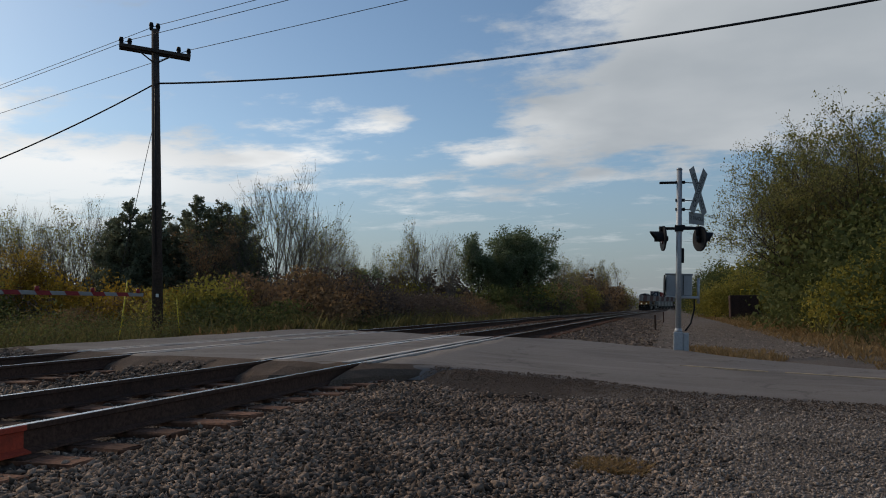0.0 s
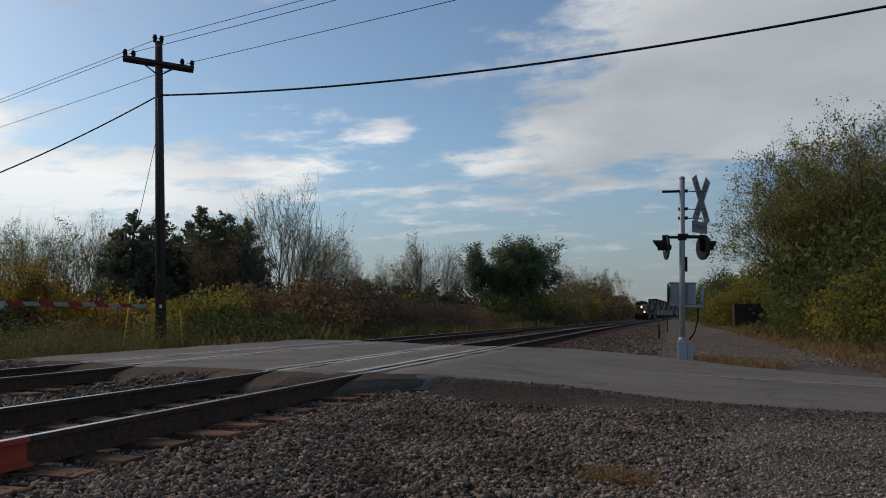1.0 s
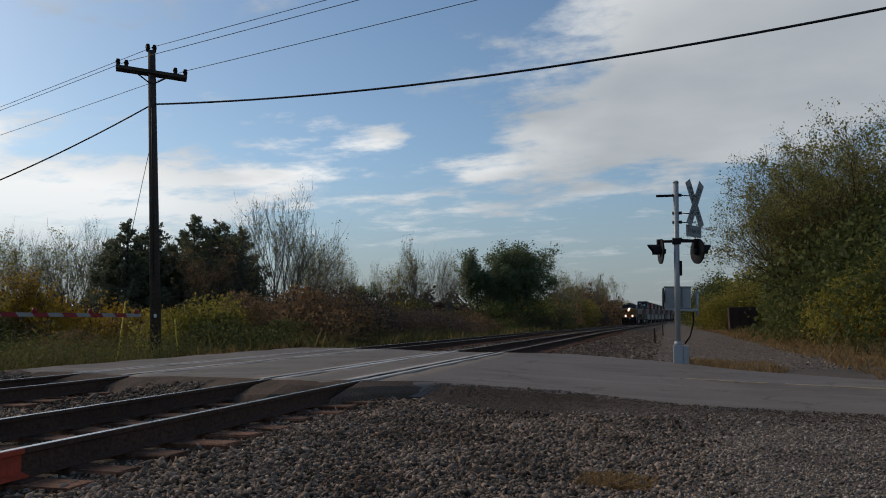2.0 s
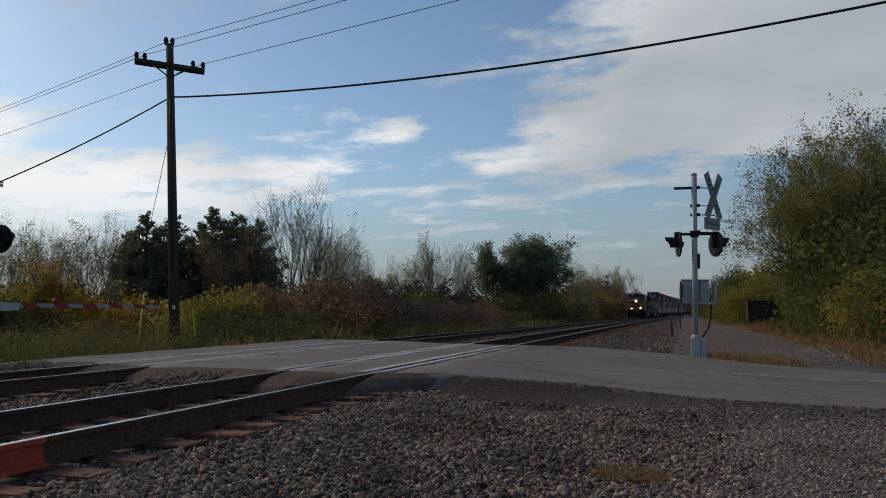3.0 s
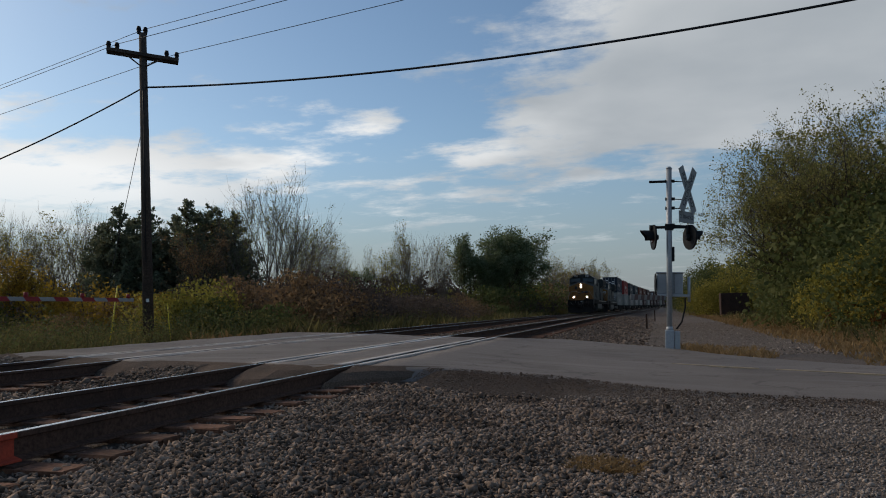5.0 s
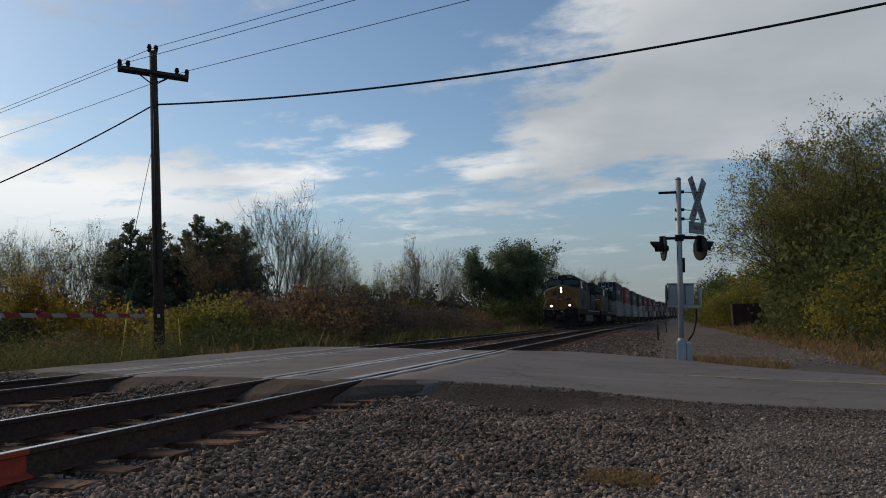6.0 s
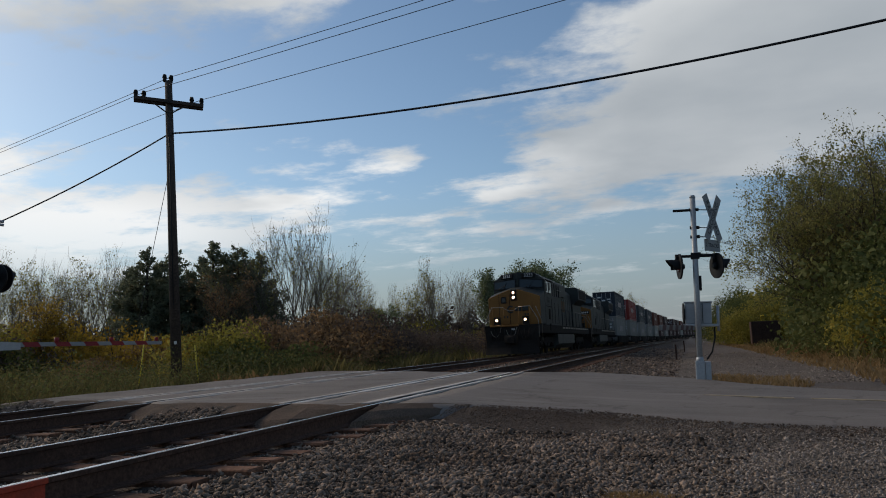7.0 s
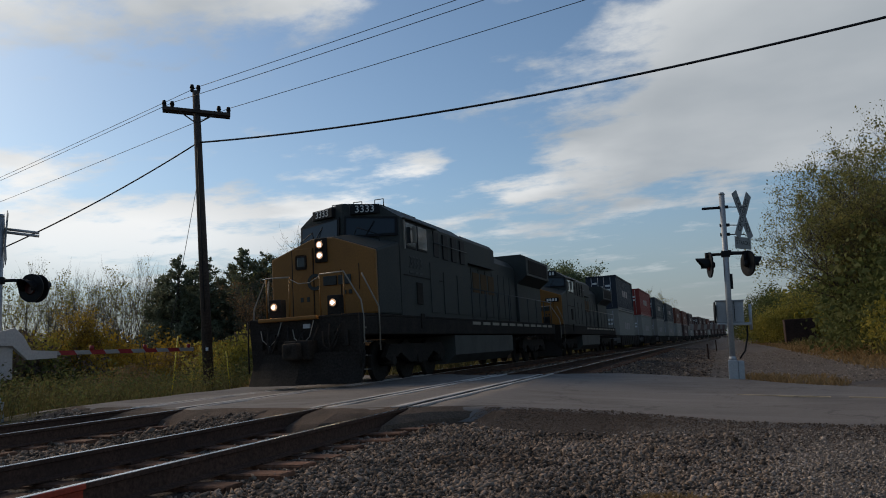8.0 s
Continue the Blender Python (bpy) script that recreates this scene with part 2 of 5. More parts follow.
LEAF = dict(
    green=leafy("green_leaves", (0.055, 0.075, 0.025), (0.106, 0.122, 0.043), (0.175, 0.175, 0.062)),
    olive=leafy("olive_leaves", (0.126, 0.136, 0.042), (0.231, 0.220, 0.072), (0.356, 0.293, 0.095)),
    dark=leafy("dark_leaves", (0.085, 0.115, 0.055), (0.155, 0.190, 0.095), (0.280, 0.310, 0.200)),
    pine=leafy("pine_needles", (0.095, 0.110, 0.070), (0.155, 0.175, 0.110), (0.250, 0.245, 0.150)),
    yellow=leafy("yellow_leaves", (0.190, 0.120, 0.024), (0.350, 0.225, 0.032), (0.480, 0.320, 0.055)),
    gold=leafy("golden_green_leaves", (0.143, 0.143, 0.034), (0.269, 0.235, 0.047), (0.403, 0.311, 0.067)),
    rusty=leafy("russet_leaves", (0.140, 0.092, 0.055), (0.225, 0.145, 0.078), (0.330, 0.200, 0.095)),
    brown=leafy("brown_twigs", (0.063, 0.051, 0.042), (0.105, 0.081, 0.067), (0.156, 0.117, 0.088)),
    red=leafy("red_leaves", (0.140, 0.050, 0.028), (0.234, 0.078, 0.035), (0.296, 0.149, 0.047)),
    grass=leafy("weed_blades", (0.060, 0.056, 0.022), (0.115, 0.102, 0.038), (0.195, 0.160, 0.066)),
    dry=leafy("dry_grass", (0.165, 0.100, 0.044), (0.250, 0.160, 0.072), (0.340, 0.225, 0.108)),
)


# ---- mesh helpers ----
def box(bm, x0, x1, y0, y1, z0, z1, bevel=0.0):
    vs = [bm.verts.new((x, y, z)) for x in (x0, x1) for y in (y0, y1) for z in (z0, z1)]
    fs = [bm.faces.new([vs[i] for i in q]) for q in ((0, 1, 3, 2), (4, 6, 7, 5), (0, 4, 5, 1), (2, 3, 7, 6), (0, 2, 6, 4), (1, 5, 7, 3))]
    if bevel:
        es = {e for f in fs for e in f.edges}
        bmesh.ops.bevel(bm, geom=list(es), offset=bevel, segments=2, affect="EDGES", profile=0.5)
    return bm


def rod(bm, a, b, r0, r1=None, sides=8, caps=True):
    a, b, r1 = Vector(a), Vector(b), r0 if r1 is None else r1
    d = (b - a).normalized()
    u = d.orthogonal().normalized()
    v = d.cross(u)
    rings = []
    for p, r in ((a, r0), (b, r1)):
        rings.append([bm.verts.new(p + (u * math.cos(k * math.tau / sides) + v * math.sin(k * math.tau / sides)) * r) for k in range(sides)])
    for k in range(sides):
        f = bm.faces.new((rings[0][k], rings[0][(k + 1) % sides], rings[1][(k + 1) % sides], rings[1][k]))
        f.smooth = sides > 5
    if caps:
        bm.faces.new(list(reversed(rings[0]))), bm.faces.new(rings[1])
    return bm


def tube(bm, pts, r, sides=6):
    """One bent round bar through the points."""
    pts = [Vector(p) for p in pts]
    ring0, u = None, None
    for k, p in enumerate(pts):
        d = (pts[min(k + 1, len(pts) - 1)] - pts[max(k - 1, 0)]).normalized()
        u = (d.orthogonal() if u is None else u - d * u.dot(d)).normalized()
        v = d.cross(u)
        ring = [bm.verts.new(p + (u * math.cos(j * math.tau / sides) + v * math.sin(j * math.tau / sides)) * r) for j in range(sides)]
        if ring0:
            for j in range(sides):
                bm.faces.new((ring0[j], ring0[(j + 1) % sides], ring[(j + 1) % sides], ring[j])).smooth = True
        else:
            bm.faces.new(ring)
        ring0 = ring
    bm.faces.new(ring0)
    return bm


def prism(bm, outline, axis, lo, hi):
    """A closed outline of (a, b) pairs, pushed along an axis from lo to hi."""
    def spot(a, b, c):
        return {"x": (c, a, b), "y": (a, c, b), "z": (a, b, c)}[axis]
    low, high = [bm.verts.new(spot(a, b, lo)) for a, b in outline], [bm.verts.new(spot(a, b, hi)) for a, b in outline]
    n = len(outline)
    for k in range(n):
        bm.faces.new((low[k], low[(k + 1) % n], high[(k + 1) % n], high[k]))
    bm.faces.new(list(reversed(low))), bm.faces.new(high)
    return bm


def solid(bm, bottom, top):
    """A six-sided block between two four-cornered faces."""
    lo, hi = [bm.verts.new(p) for p in bottom], [bm.verts.new(p) for p in top]
    for k in range(4):
        bm.faces.new((lo[k], lo[(k + 1) % 4], hi[(k + 1) % 4], hi[k]))
    bm.faces.new(list(reversed(lo))), bm.faces.new(hi)
    return bm


def B():
    return bmesh.new()


def mesh_of(name, bm, *mats):
    bmesh.ops.recalc_face_normals(bm, faces=bm.faces[:])
    me = bpy.data.meshes.new(name)
    bm.to_mesh(me)
    bm.free()
    for m in mats:
        me.materials.append(m)
    return me


def part(name, bm, mat, parent, label=""):
    ob = new(name, mesh_of(name, bm, mat))
    ob.parent = parent
    return tagged(ob, label)


def thing(name, label, category, m=None, group="", kind=""):
    ob = new(name)
    ob.empty_display_size = 0.3
    if m is not None:
        ob.matrix_basis = m
    return tagged(ob, label, category, group, kind)


def raw_mesh(name, verts, faces, mat):
    """A mesh from arrays: verts (n, 3), faces (m, 3) or (m, 4)."""
    me = bpy.data.meshes.new(name)
    k = faces.shape[1]
    me.vertices.add(len(verts)), me.loops.add(faces.size), me.polygons.add(len(faces))
    me.vertices.foreach_set("co", verts.astype(np.float32).ravel())
    me.loops.foreach_set("vertex_index", faces.astype(np.int32).ravel())
    me.polygons.foreach_set("loop_start", np.arange(0, faces.size, k, dtype=np.int32))
    me.update(calc_edges=True)
    me.materials.append(mat)
    return me


# ---- ground, tracks and road ----
def lerp_table(x, table):
    xs, ys = zip(*table)
    return np.interp(x, xs, ys)


GROUND = ((-60, -1.1), (-22, -0.95), (-14.5, -0.60), (-12.2, -0.45), (-10.9, -0.24), (-3.9, -0.228), (-3.50, -0.228), (-3.0, -0.255), (-2.2, -0.355), (-1.0, -0.44), (2, -0.46), (6, -0.45), (12, -0.4), (60, -0.3))
ROAD_Z = ((-40, -0.95), (-17, -0.40), (-12.7, 0.0), (-3.9, 0.0), (-2.7, -0.12), (-1.2, -0.22), (0.1, -0.30), (1.3, -0.34), (3.6, -0.40), (25, -0.55))
ROAD_NEAR = ((-40, 15.0), (-13, 11.9), (-9.8, 10.6), (-8.1, 10.0), (-5.7, 9.4), (-3.9, 9.05), (-2.9, 10.1), (-1.4, 10.2), (0.1, 9.55), (1.3, 9.35), (2.2, 9.3), (8, 8.7), (25, 7))
ROAD_FAR = ((-40, 22.5), (-17, 21.0), (-12.4, 24.0), (-8.1, 20.9), (-4.1, 17.6), (-2.7, 19.8), (-1.15, 19.1), (0.17, 18.7), (1.3, 16.3), (3.56, 14.5), (8, 13.2), (25, 12))


def ground_z(x, y):
    x, y = np.asarray(x, float), np.asarray(y, float)
    swing, fall = bend(np.minimum(y, 700))
    x = x - swing
    z = lerp_table(x, GROUND) + fall
    z = z + 0.03 * np.sin(x * 1.7 + y * 0.9) * np.sin(y * 1.3 - x * 0.6) * np.clip((x + 2.8) / 2, 0, 1)
    near, far, top = lerp_table(x, ROAD_NEAR), lerp_table(x, ROAD_FAR), lerp_table(x, ROAD_Z)
    out = np.maximum(np.maximum(near - y, y - far), 0)              # distance from the road
    bank = top - 0.004 - np.clip(out, 0, 3) * 0.15                   # the shoulder that carries it
    inside = (x > -30) & (x < 24)
    track = (np.abs(x - X_NEAR) < 1.6) | (np.abs(x - X_FAR) < 1.6)
    lifted = np.where(inside & ~track, np.maximum(z, bank), z)
    return np.where((out <= 0.0) & inside, top - 0.14, lifted)


xs = np.unique(np.round(np.concatenate([[-3000, -900, -300, -120, -60, -40, -30], np.arange(-26, -14, 1.0), np.arange(-14, 5, 0.2), np.arange(5, 14, 1.0), [16, 20, 26, 40, 80, 200, 600, 3000]]), 3))
ys = np.unique(np.round(np.concatenate([[-3000, -400, -60, -20, -8], np.arange(-4, 26, 0.25), np.arange(26, 60, 1.5), [65, 75, 90, 120, 160, 220, 320, 500, 1000, 3000]]), 3))
gx, gy = np.meshgrid(xs, ys, indexing="ij")
gv = np.stack([gx, gy, ground_z(gx, gy)], -1).reshape(-1, 3)
ni, nj = len(xs), len(ys)
idx = np.arange(ni * nj).reshape(ni, nj)
gf = np.stack([idx[:-1, :-1], idx[1:, :-1], idx[1:, 1:], idx[:-1, 1:]], -1).reshape(-1, 4)


def ground_material():
    m = bpy.data.materials.new("ground_cover")
    m.use_nodes = True
    q = Graph(m.node_tree)
    at = q.add("ShaderNodeTexCoord").outputs["Object"]
    sx = q.add("ShaderNodeSeparateXYZ")
    q.put(sx.inputs[0], at)
    wob = q.math("MULTIPLY", q.math("SUBTRACT", q.noise(at, 0.5, 4.0), 0.5), 2.5)
    x = q.math("ADD", sx.outputs[0], wob)
    fine, mid, wide = q.noise(at, 70, 4.0, 0.7), q.noise(at, 9, 5.0, 0.6), q.noise(at, 0.7, 5.0, 0.6)
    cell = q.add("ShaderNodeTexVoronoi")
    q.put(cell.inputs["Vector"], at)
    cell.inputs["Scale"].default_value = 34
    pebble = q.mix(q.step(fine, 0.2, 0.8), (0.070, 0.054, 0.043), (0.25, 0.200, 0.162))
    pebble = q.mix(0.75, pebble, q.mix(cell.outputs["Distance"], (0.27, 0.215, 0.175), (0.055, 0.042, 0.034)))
    pebble = q.mix(q.math("MULTIPLY", q.step(wide, 0.45, 0.75), 0.55), pebble, (0.080, 0.066, 0.055))
    # ballast bed: shade in the gaps between stones is put into its colour
    darkened = q.mix(1.0, pebble, (0.48, 0.44, 0.42), "MULTIPLY")
    pebble = q.mix(q.step(x, -1.4, -0.4), darkened, pebble)
    soil = q.mix(q.step(mid, 0.3, 0.7), (0.055, 0.050, 0.028), (0.115, 0.098, 0.052))
    dry = q.mix(q.step(mid, 0.3, 0.7), (0.090, 0.062, 0.030), (0.165, 0.118, 0.058))
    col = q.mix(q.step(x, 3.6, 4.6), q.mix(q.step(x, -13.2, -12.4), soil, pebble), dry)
    col = q.mix(q.step(x, 7.5, 10.0), col, soil)
    b = q.add("ShaderNodeBsdfPrincipled")
    q.put(b.inputs["Base Color"], col)
    b.inputs["Roughness"].default_value, b.inputs["Specular IOR Level"].default_value = 0.95, 0.2
    n = q.add("ShaderNodeBump")
    n.inputs["Strength"].default_value, n.inputs["Distance"].default_value = 0.9, 0.03
    q.put(n.inputs["Height"], q.math("ADD", fine, q.math("MULTIPLY", cell.outputs["Distance"], -1.2)))
    q.put(b.inputs["Normal"], n.outputs[0])
    q.put(q.add("ShaderNodeOutputMaterial").inputs[0], b.outputs[0])
    return m


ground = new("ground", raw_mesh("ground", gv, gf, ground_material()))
tagged(ground, "grey crushed stone and weedy soil beside the railway", "ground", kind="structure")

SLOTS = [c + s * GAUGE / 2 for c in (X_FAR, X_NEAR) for s in (-1, 1)]


def road_surface():
    """The asphalt in strips between the rails, with a slot along each rail."""
    edges = [-40.0]
    for s in SLOTS:
        edges += [s - (0.105 if s in (SLOTS[1], SLOTS[3]) else 0.05), s + (0.05 if s in (SLOTS[1], SLOTS[3]) else 0.105)]
    edges.append(25.0)
    V, F = [], []
    rng = np.random.RandomState(3)
    for a, b in zip(edges[::2], edges[1::2]):
        cols = np.unique(np.concatenate([[a, b], np.arange(math.ceil(a * 2) / 2, b, 0.5)]))
        cols = cols[(cols >= a) & (cols <= b)]
        n = 30
        rows = []
        for x in cols:
            y0, y1, z = float(lerp_table(x, ROAD_NEAR)), float(lerp_table(x, ROAD_FAR)), float(lerp_table(x, ROAD_Z))
            y0 += rng.uniform(-0.04, 0.04)
            y1 += rng.uniform(-0.07, 0.07)
            line = [(x, y0 - 0.30, z - 0.17), (x, y0 - 0.08, z - 0.035)]
            line += [(x, y0 + 0.05 + (y1 - y0 - 0.1) * k / n, z + 0.008 * math.sin(x * 2.1 + k)) for k in range(n + 1)]
            line += [(x, y1 + 0.12, z - 0.05), (x, y1 + 0.45, z - 0.17)]
            rows.append([len(V) + k for k in range(len(line))])
            V.extend(line)
        for r0, r1 in zip(rows, rows[1:]):
            for k in range(len(r0) - 1):
                F.append((r0[k], r1[k], r1[k + 1], r0[k + 1]))
        for r in (rows[0], rows[-1]):
            low = [len(V) + k for k in range(len(r))]
            V.extend([(V[i][0], V[i][1], V[i][2] - 0.15) for i in r])
            for k in range(len(r) - 1):
                F.append((r[k], r[k + 1], low[k + 1], low[k]))
    return np.array(V), np.array(F)


V, F = road_surface()
road = new("road", raw_mesh("road", V, F, M["asphalt"]))
tagged(road, "worn grey asphalt road over the level crossing", "road", kind="structure")
for s in SLOTS:
    gauge_side = 1 if s in (SLOTS[0], SLOTS[2]) else -1
    for side, gap, wide in ((gauge_side, 0.108, 0.13), (-gauge_side, 0.055, 0.10)):
        y0, y1 = float(lerp_table(s, ROAD_NEAR)) + 0.1, float(lerp_table(s, ROAD_FAR)) - 0.1
        bm = B()
        a = s + side * gap
        b = a + side * wide
        box(bm, min(a, b), max(a, b), y0, y1, -0.03, 0.012, 0.006)
        part("edge_strip", bm, M["panel"], road, "pale worn strip along the rail")
for x0, x1 in ((-12.6, -10.06), (-9.83, -8.56), (-8.36, -5.60), (-5.40, -4.10), (-3.90, -2.7)):
    # sloping fill of dirt and fines along both edges of the crossing
    for edge, s in ((ROAD_NEAR, -1), (ROAD_FAR, 1))[:1 if x0 > -4 else 2]:
        r = random.Random(x0 * 7 + s)
        bm, rows = B(), []
        n = max(3, int((x1 - x0) / 0.22))
        for k in range(n + 1):
            x = x0 + (x1 - x0) * k / n
            e, z = float(lerp_table(x, edge)), float(lerp_table(x, ROAD_Z))
            reach = 1.0 + 0.35 * math.sin(k * 0.9 + x0) + r.uniform(-0.12, 0.12)
            if x0 > -4:
                reach *= max(0.1, 1 - k / n)
            rows.append([bm.verts.new(p) for p in ((x, e - s * 0.10, z + 0.004), (x, e + s * reach * 0.35, z - 0.045 + r.uniform(-0.015, 0.015)), (x, e + s * reach * 0.7, z - 0.13 + r.uniform(-0.02, 0.02)), (x, e + s * reach, z - 0.34), (x, e - s * 0.10, z - 0.34))])
        for p, q in zip(rows, rows[1:]):
            for k in range(5):
                bm.faces.new((p[k], p[(k + 1) % 5], q[(k + 1) % 5], q[k]))
        bm.faces.new(rows[0]), bm.faces.new(rows[-1])
        part("shoulder", bm, M["fines"], road, "dark sloping stone fines")
for x0, y0, x1, y1 in ((0.15, 13.42, 1.5, 12.98), (1.75, 12.92, 3.5, 12.40)):
    bm = B()
    z0, z1 = float(lerp_table(x0, ROAD_Z)), float(lerp_table(x1, ROAD_Z))
    solid(bm, [(x0, y0, z0 - 0.01), (x1, y1, z1 - 0.01), (x1, y1 + 0.12, z1 - 0.01), (x0, y0 + 0.12, z0 - 0.01)],
          [(x0, y0, z0 + 0.014), (x1, y1, z1 + 0.014), (x1, y1 + 0.12, z1 + 0.014), (x0, y0 + 0.12, z0 + 0.014)])
    part("lane_line", bm, M["paint_line"], road, "faded yellow lane line")

HEAD = [(-0.027, -0.010), (-0.024, 0.0), (0.024, 0.0), (0.027, -0.010)]
WEB = [(-0.075, -0.182), (0.075, -0.182), (0.075, -0.170), (0.014, -0.150), (0.011, -0.045), (0.036, -0.036), (0.036, -0.008), (0.030, -0.002), (-0.030, -0.002), (-0.036, -0.008), (-0.036, -0.036), (-0.011, -0.045), (-0.014, -0.150), (-0.075, -0.170)]
TIE_PITCH = 0.52


def bmesh_tie(seed):
    r = random.Random(seed)
    bm = B()
    box(bm, -1.3 + r.uniform(-0.05, 0.05), 1.3 + r.uniform(-0.05, 0.05), -0.11, 0.11, -0.36, -0.185 + r.uniform(-0.012, 0.006), 0.012)
    for v in bm.verts:
        v.co += Vector((r.uniform(-0.01, 0.01), r.uniform(-0.008, 0.008), r.uniform(-0.005, 0.005)))
    return bm


STATIONS = [-25, 20, 30, 40, 50, 60, 70] + list(range(85, 660, 15))


def sweep(bm, outline):
    """A rail's outline carried along the line."""
    rings = []
    for y in STATIONS:
        dx, dz = (float(v) for v in bend(y))
        rings.append([bm.verts.new((a + dx, y, b + dz)) for a, b in outline])
    n = len(outline)
    for r0, r1 in zip(rings, rings[1:]):
        for k in range(n):
            bm.faces.new((r0[k], r0[(k + 1) % n], r1[(k + 1) % n], r1[k]))
    bm.faces.new(rings[0]), bm.faces.new(rings[-1])
    return bm


def track(name, cx, label):
    t = thing(name, label, "railway track", pose(cx, 0, 0), kind="structure")
    rails = []
    for s in (-1, 1):
        x = s * GAUGE / 2
        rail = part("rail", sweep(B(), [(x + a, b) for a, b in WEB]), M["rust"], t, "rusty brown steel rail")
        part("rail_head", sweep(B(), [(x + a, b) for a, b in HEAD]), M["steel"], rail, "shiny worn running surface")
        rails.append(rail)
    return t, rails


track_far, rails_far = track("track_far", X_FAR, "far railway track with polished rails on ballast")
track_near, rails_near = track("track_near", X_NEAR, "near railway track with rusty rails on wooden ties")
bm = B()
x = GAUGE / 2
prism(bm, [(x + a * 1.06 + 0.002, b * (0.995)) for a, b in WEB], "y", 3.40, 3.81)
part("paint_mark", bm, M["orange"], rails_near[1], "orange spray paint on the rail")


# ---- crossing signals ----
def hooded_lamp(parent, at, facing):
    """A black round target with its hooded lamp, facing along +1 or -1 of the y axis."""
    x, y, z = at
    bm = B()
    rod(bm, (x, y - 0.02 * facing, z), (x, y + 0.02 * facing, z), 0.30, 0.30, 28)
    target = part("target", bm, M["black"], parent, "round black target")
    bm = B()
    rod(bm, (x, y - 0.11 * facing, z), (x, y - 0.02 * facing, z), 0.06, 0.10, 16)
    part("lamp_housing", bm, M["black"], target)
    bm = B()
    n = 18
    for k in range(n):
        a0, a1 = (math.radians(-25 + 230 * q / n) for q in (k, k + 1))
        front = 0.32
        pts = []
        for r in (0.155, 0.165):
            pts += [(x + r * math.cos(a0), y + 0.02 * facing, z + r * math.sin(a0)), (x + r * math.cos(a1), y + 0.02 * facing, z + r * math.sin(a1)),
                    (x + r * math.cos(a1), y + front * facing * (0.55 + 0.45 * max(0, math.sin(a1))), z + r * math.sin(a1)),
                    (x + r * math.cos(a0), y + front * facing * (0.55 + 0.45 * max(0, math.sin(a0))), z + r * math.sin(a0))]
        solid(bm, pts[:4], pts[4:])
    part("hood", bm, M["black"], target, "black visor")
    bm = B()
    rod(bm, (x, y + 0.02 * facing, z), (x, y + 0.045 * facing, z), 0.145, 0.12, 20)
    part("lens", bm, M["lens"], target, "dark red lens")


def letters(text, size, mat, name, parent, m, depth=0.004):
    cu = bpy.data.curves.new(name, "FONT")
    cu.body, cu.size, cu.extrude, cu.align_x, cu.align_y = text, size, depth, "CENTER", "CENTER"
    tmp = new(name, cu)
    me = bpy.data.meshes.new_from_object(tmp.evaluated_get(bpy.context.evaluated_depsgraph_get()))
    bpy.data.objects.remove(tmp)
    bpy.data.curves.remove(cu)
    me.materials.clear()
    me.materials.append(mat)
    ob = new(name, me)
    ob.parent = parent
    ob.matrix_basis = m
    return ob


def crossbuck(parent, cx, cy, cz, facing, turn=0.0):
    """Two crossed boards on the mast, with a small plate under them."""
    for k, (a, words) in enumerate(((60, "RAILROAD"), (-60, "CROSSING"))):
        bm = B()
        box(bm, -0.61, 0.61, -0.006, 0.006, -0.115, 0.115, 0.003)
        board = part("board", bm, M["grey_sheet"], parent, "white crossbuck board with black letters")
        board.matrix_basis = pose(cx, cy + facing * 0.014 * k, cz) @ pose(0, 0, 0, 0, 0, turn) @ pose(0, 0, 0, 0, a, 0)
        letters(words, 0.19, M["black"], "lettering", board, pose(0, facing * 0.0075, 0, 90, 0, 180 if facing > 0 else 0), 0.001)


def signal_mast(m, facing, gate):
    t = thing("crossing_signal", "grey crossing signal mast with flashers and a lowered striped gate" if gate else "grey crossing signal mast with crossbuck beside the road", "crossing signal", m)
    base = part("base", box(B(), -0.105, 0.105, -0.105, 0.105, -0.25, 0.42, 0.02), M["galv"], t, "grey junction box base")
    part("collar", rod(B(), (0, 0, 0.40), (0, 0, 0.50), 0.095, 0.075, 16), M["galv"], base)
    part("mast", rod(B(), (0, 0, 0.1), (0, 0, 4.28), 0.065, 0.065, 20), M["galv"], t, "round galvanised mast")
    part("mast_cap", rod(B(), (0, 0, 4.28), (0, 0, 4.33), 0.075, 0.05, 16), M["galv"], t)
    return t


def flasher_arm(t, z, facing, half=0.48):
    bm = B()
    rod(bm, (-half, 0, z), (half, 0, z), 0.035, 0.035, 12)
    box(bm, -0.1, 0.1, -0.1, 0.1, z - 0.07, z + 0.07, 0.015)
    arm = part("flasher_arm", bm, M["black"], t, "black horizontal pipe arm")
    for s in (-1, 1):
        part("coupling", rod(B(), (s * half, 0, z + 0.05), (s * half, 0, z - 0.2), 0.04, 0.04, 10), M["black"], arm)
    return arm


# The signal across the road, seen from behind and askew.
mast_r = signal_mast(pose(0.18, 18.37, -0.30, 0, 2.15, 0), -1, False)
arm = flasher_arm(mast_r, 2.87, -1, 0.42)
TW = 62
for s, f in ((-1, -1), (1, 1)):
    holder = thing("flasher", "", "")
    holder.parent = mast_r
    holder.matrix_basis = pose(-0.30 if s < 0 else 0.42, 0, 2.63) @ pose(0, 0, 0, 0, 0, -77 if s < 0 else -TW)
    holder.name = "flasher"
    hooded_lamp(holder, (0, 0.06 * f, 0), f)
holder = thing("crossbuck", "", "")
holder.parent = mast_r
holder.matrix_basis = pose(0.43, 0.16, 3.78, 0, 0, 58)
crossbuck(holder, 0, 0, 0, -1)
bm = B()
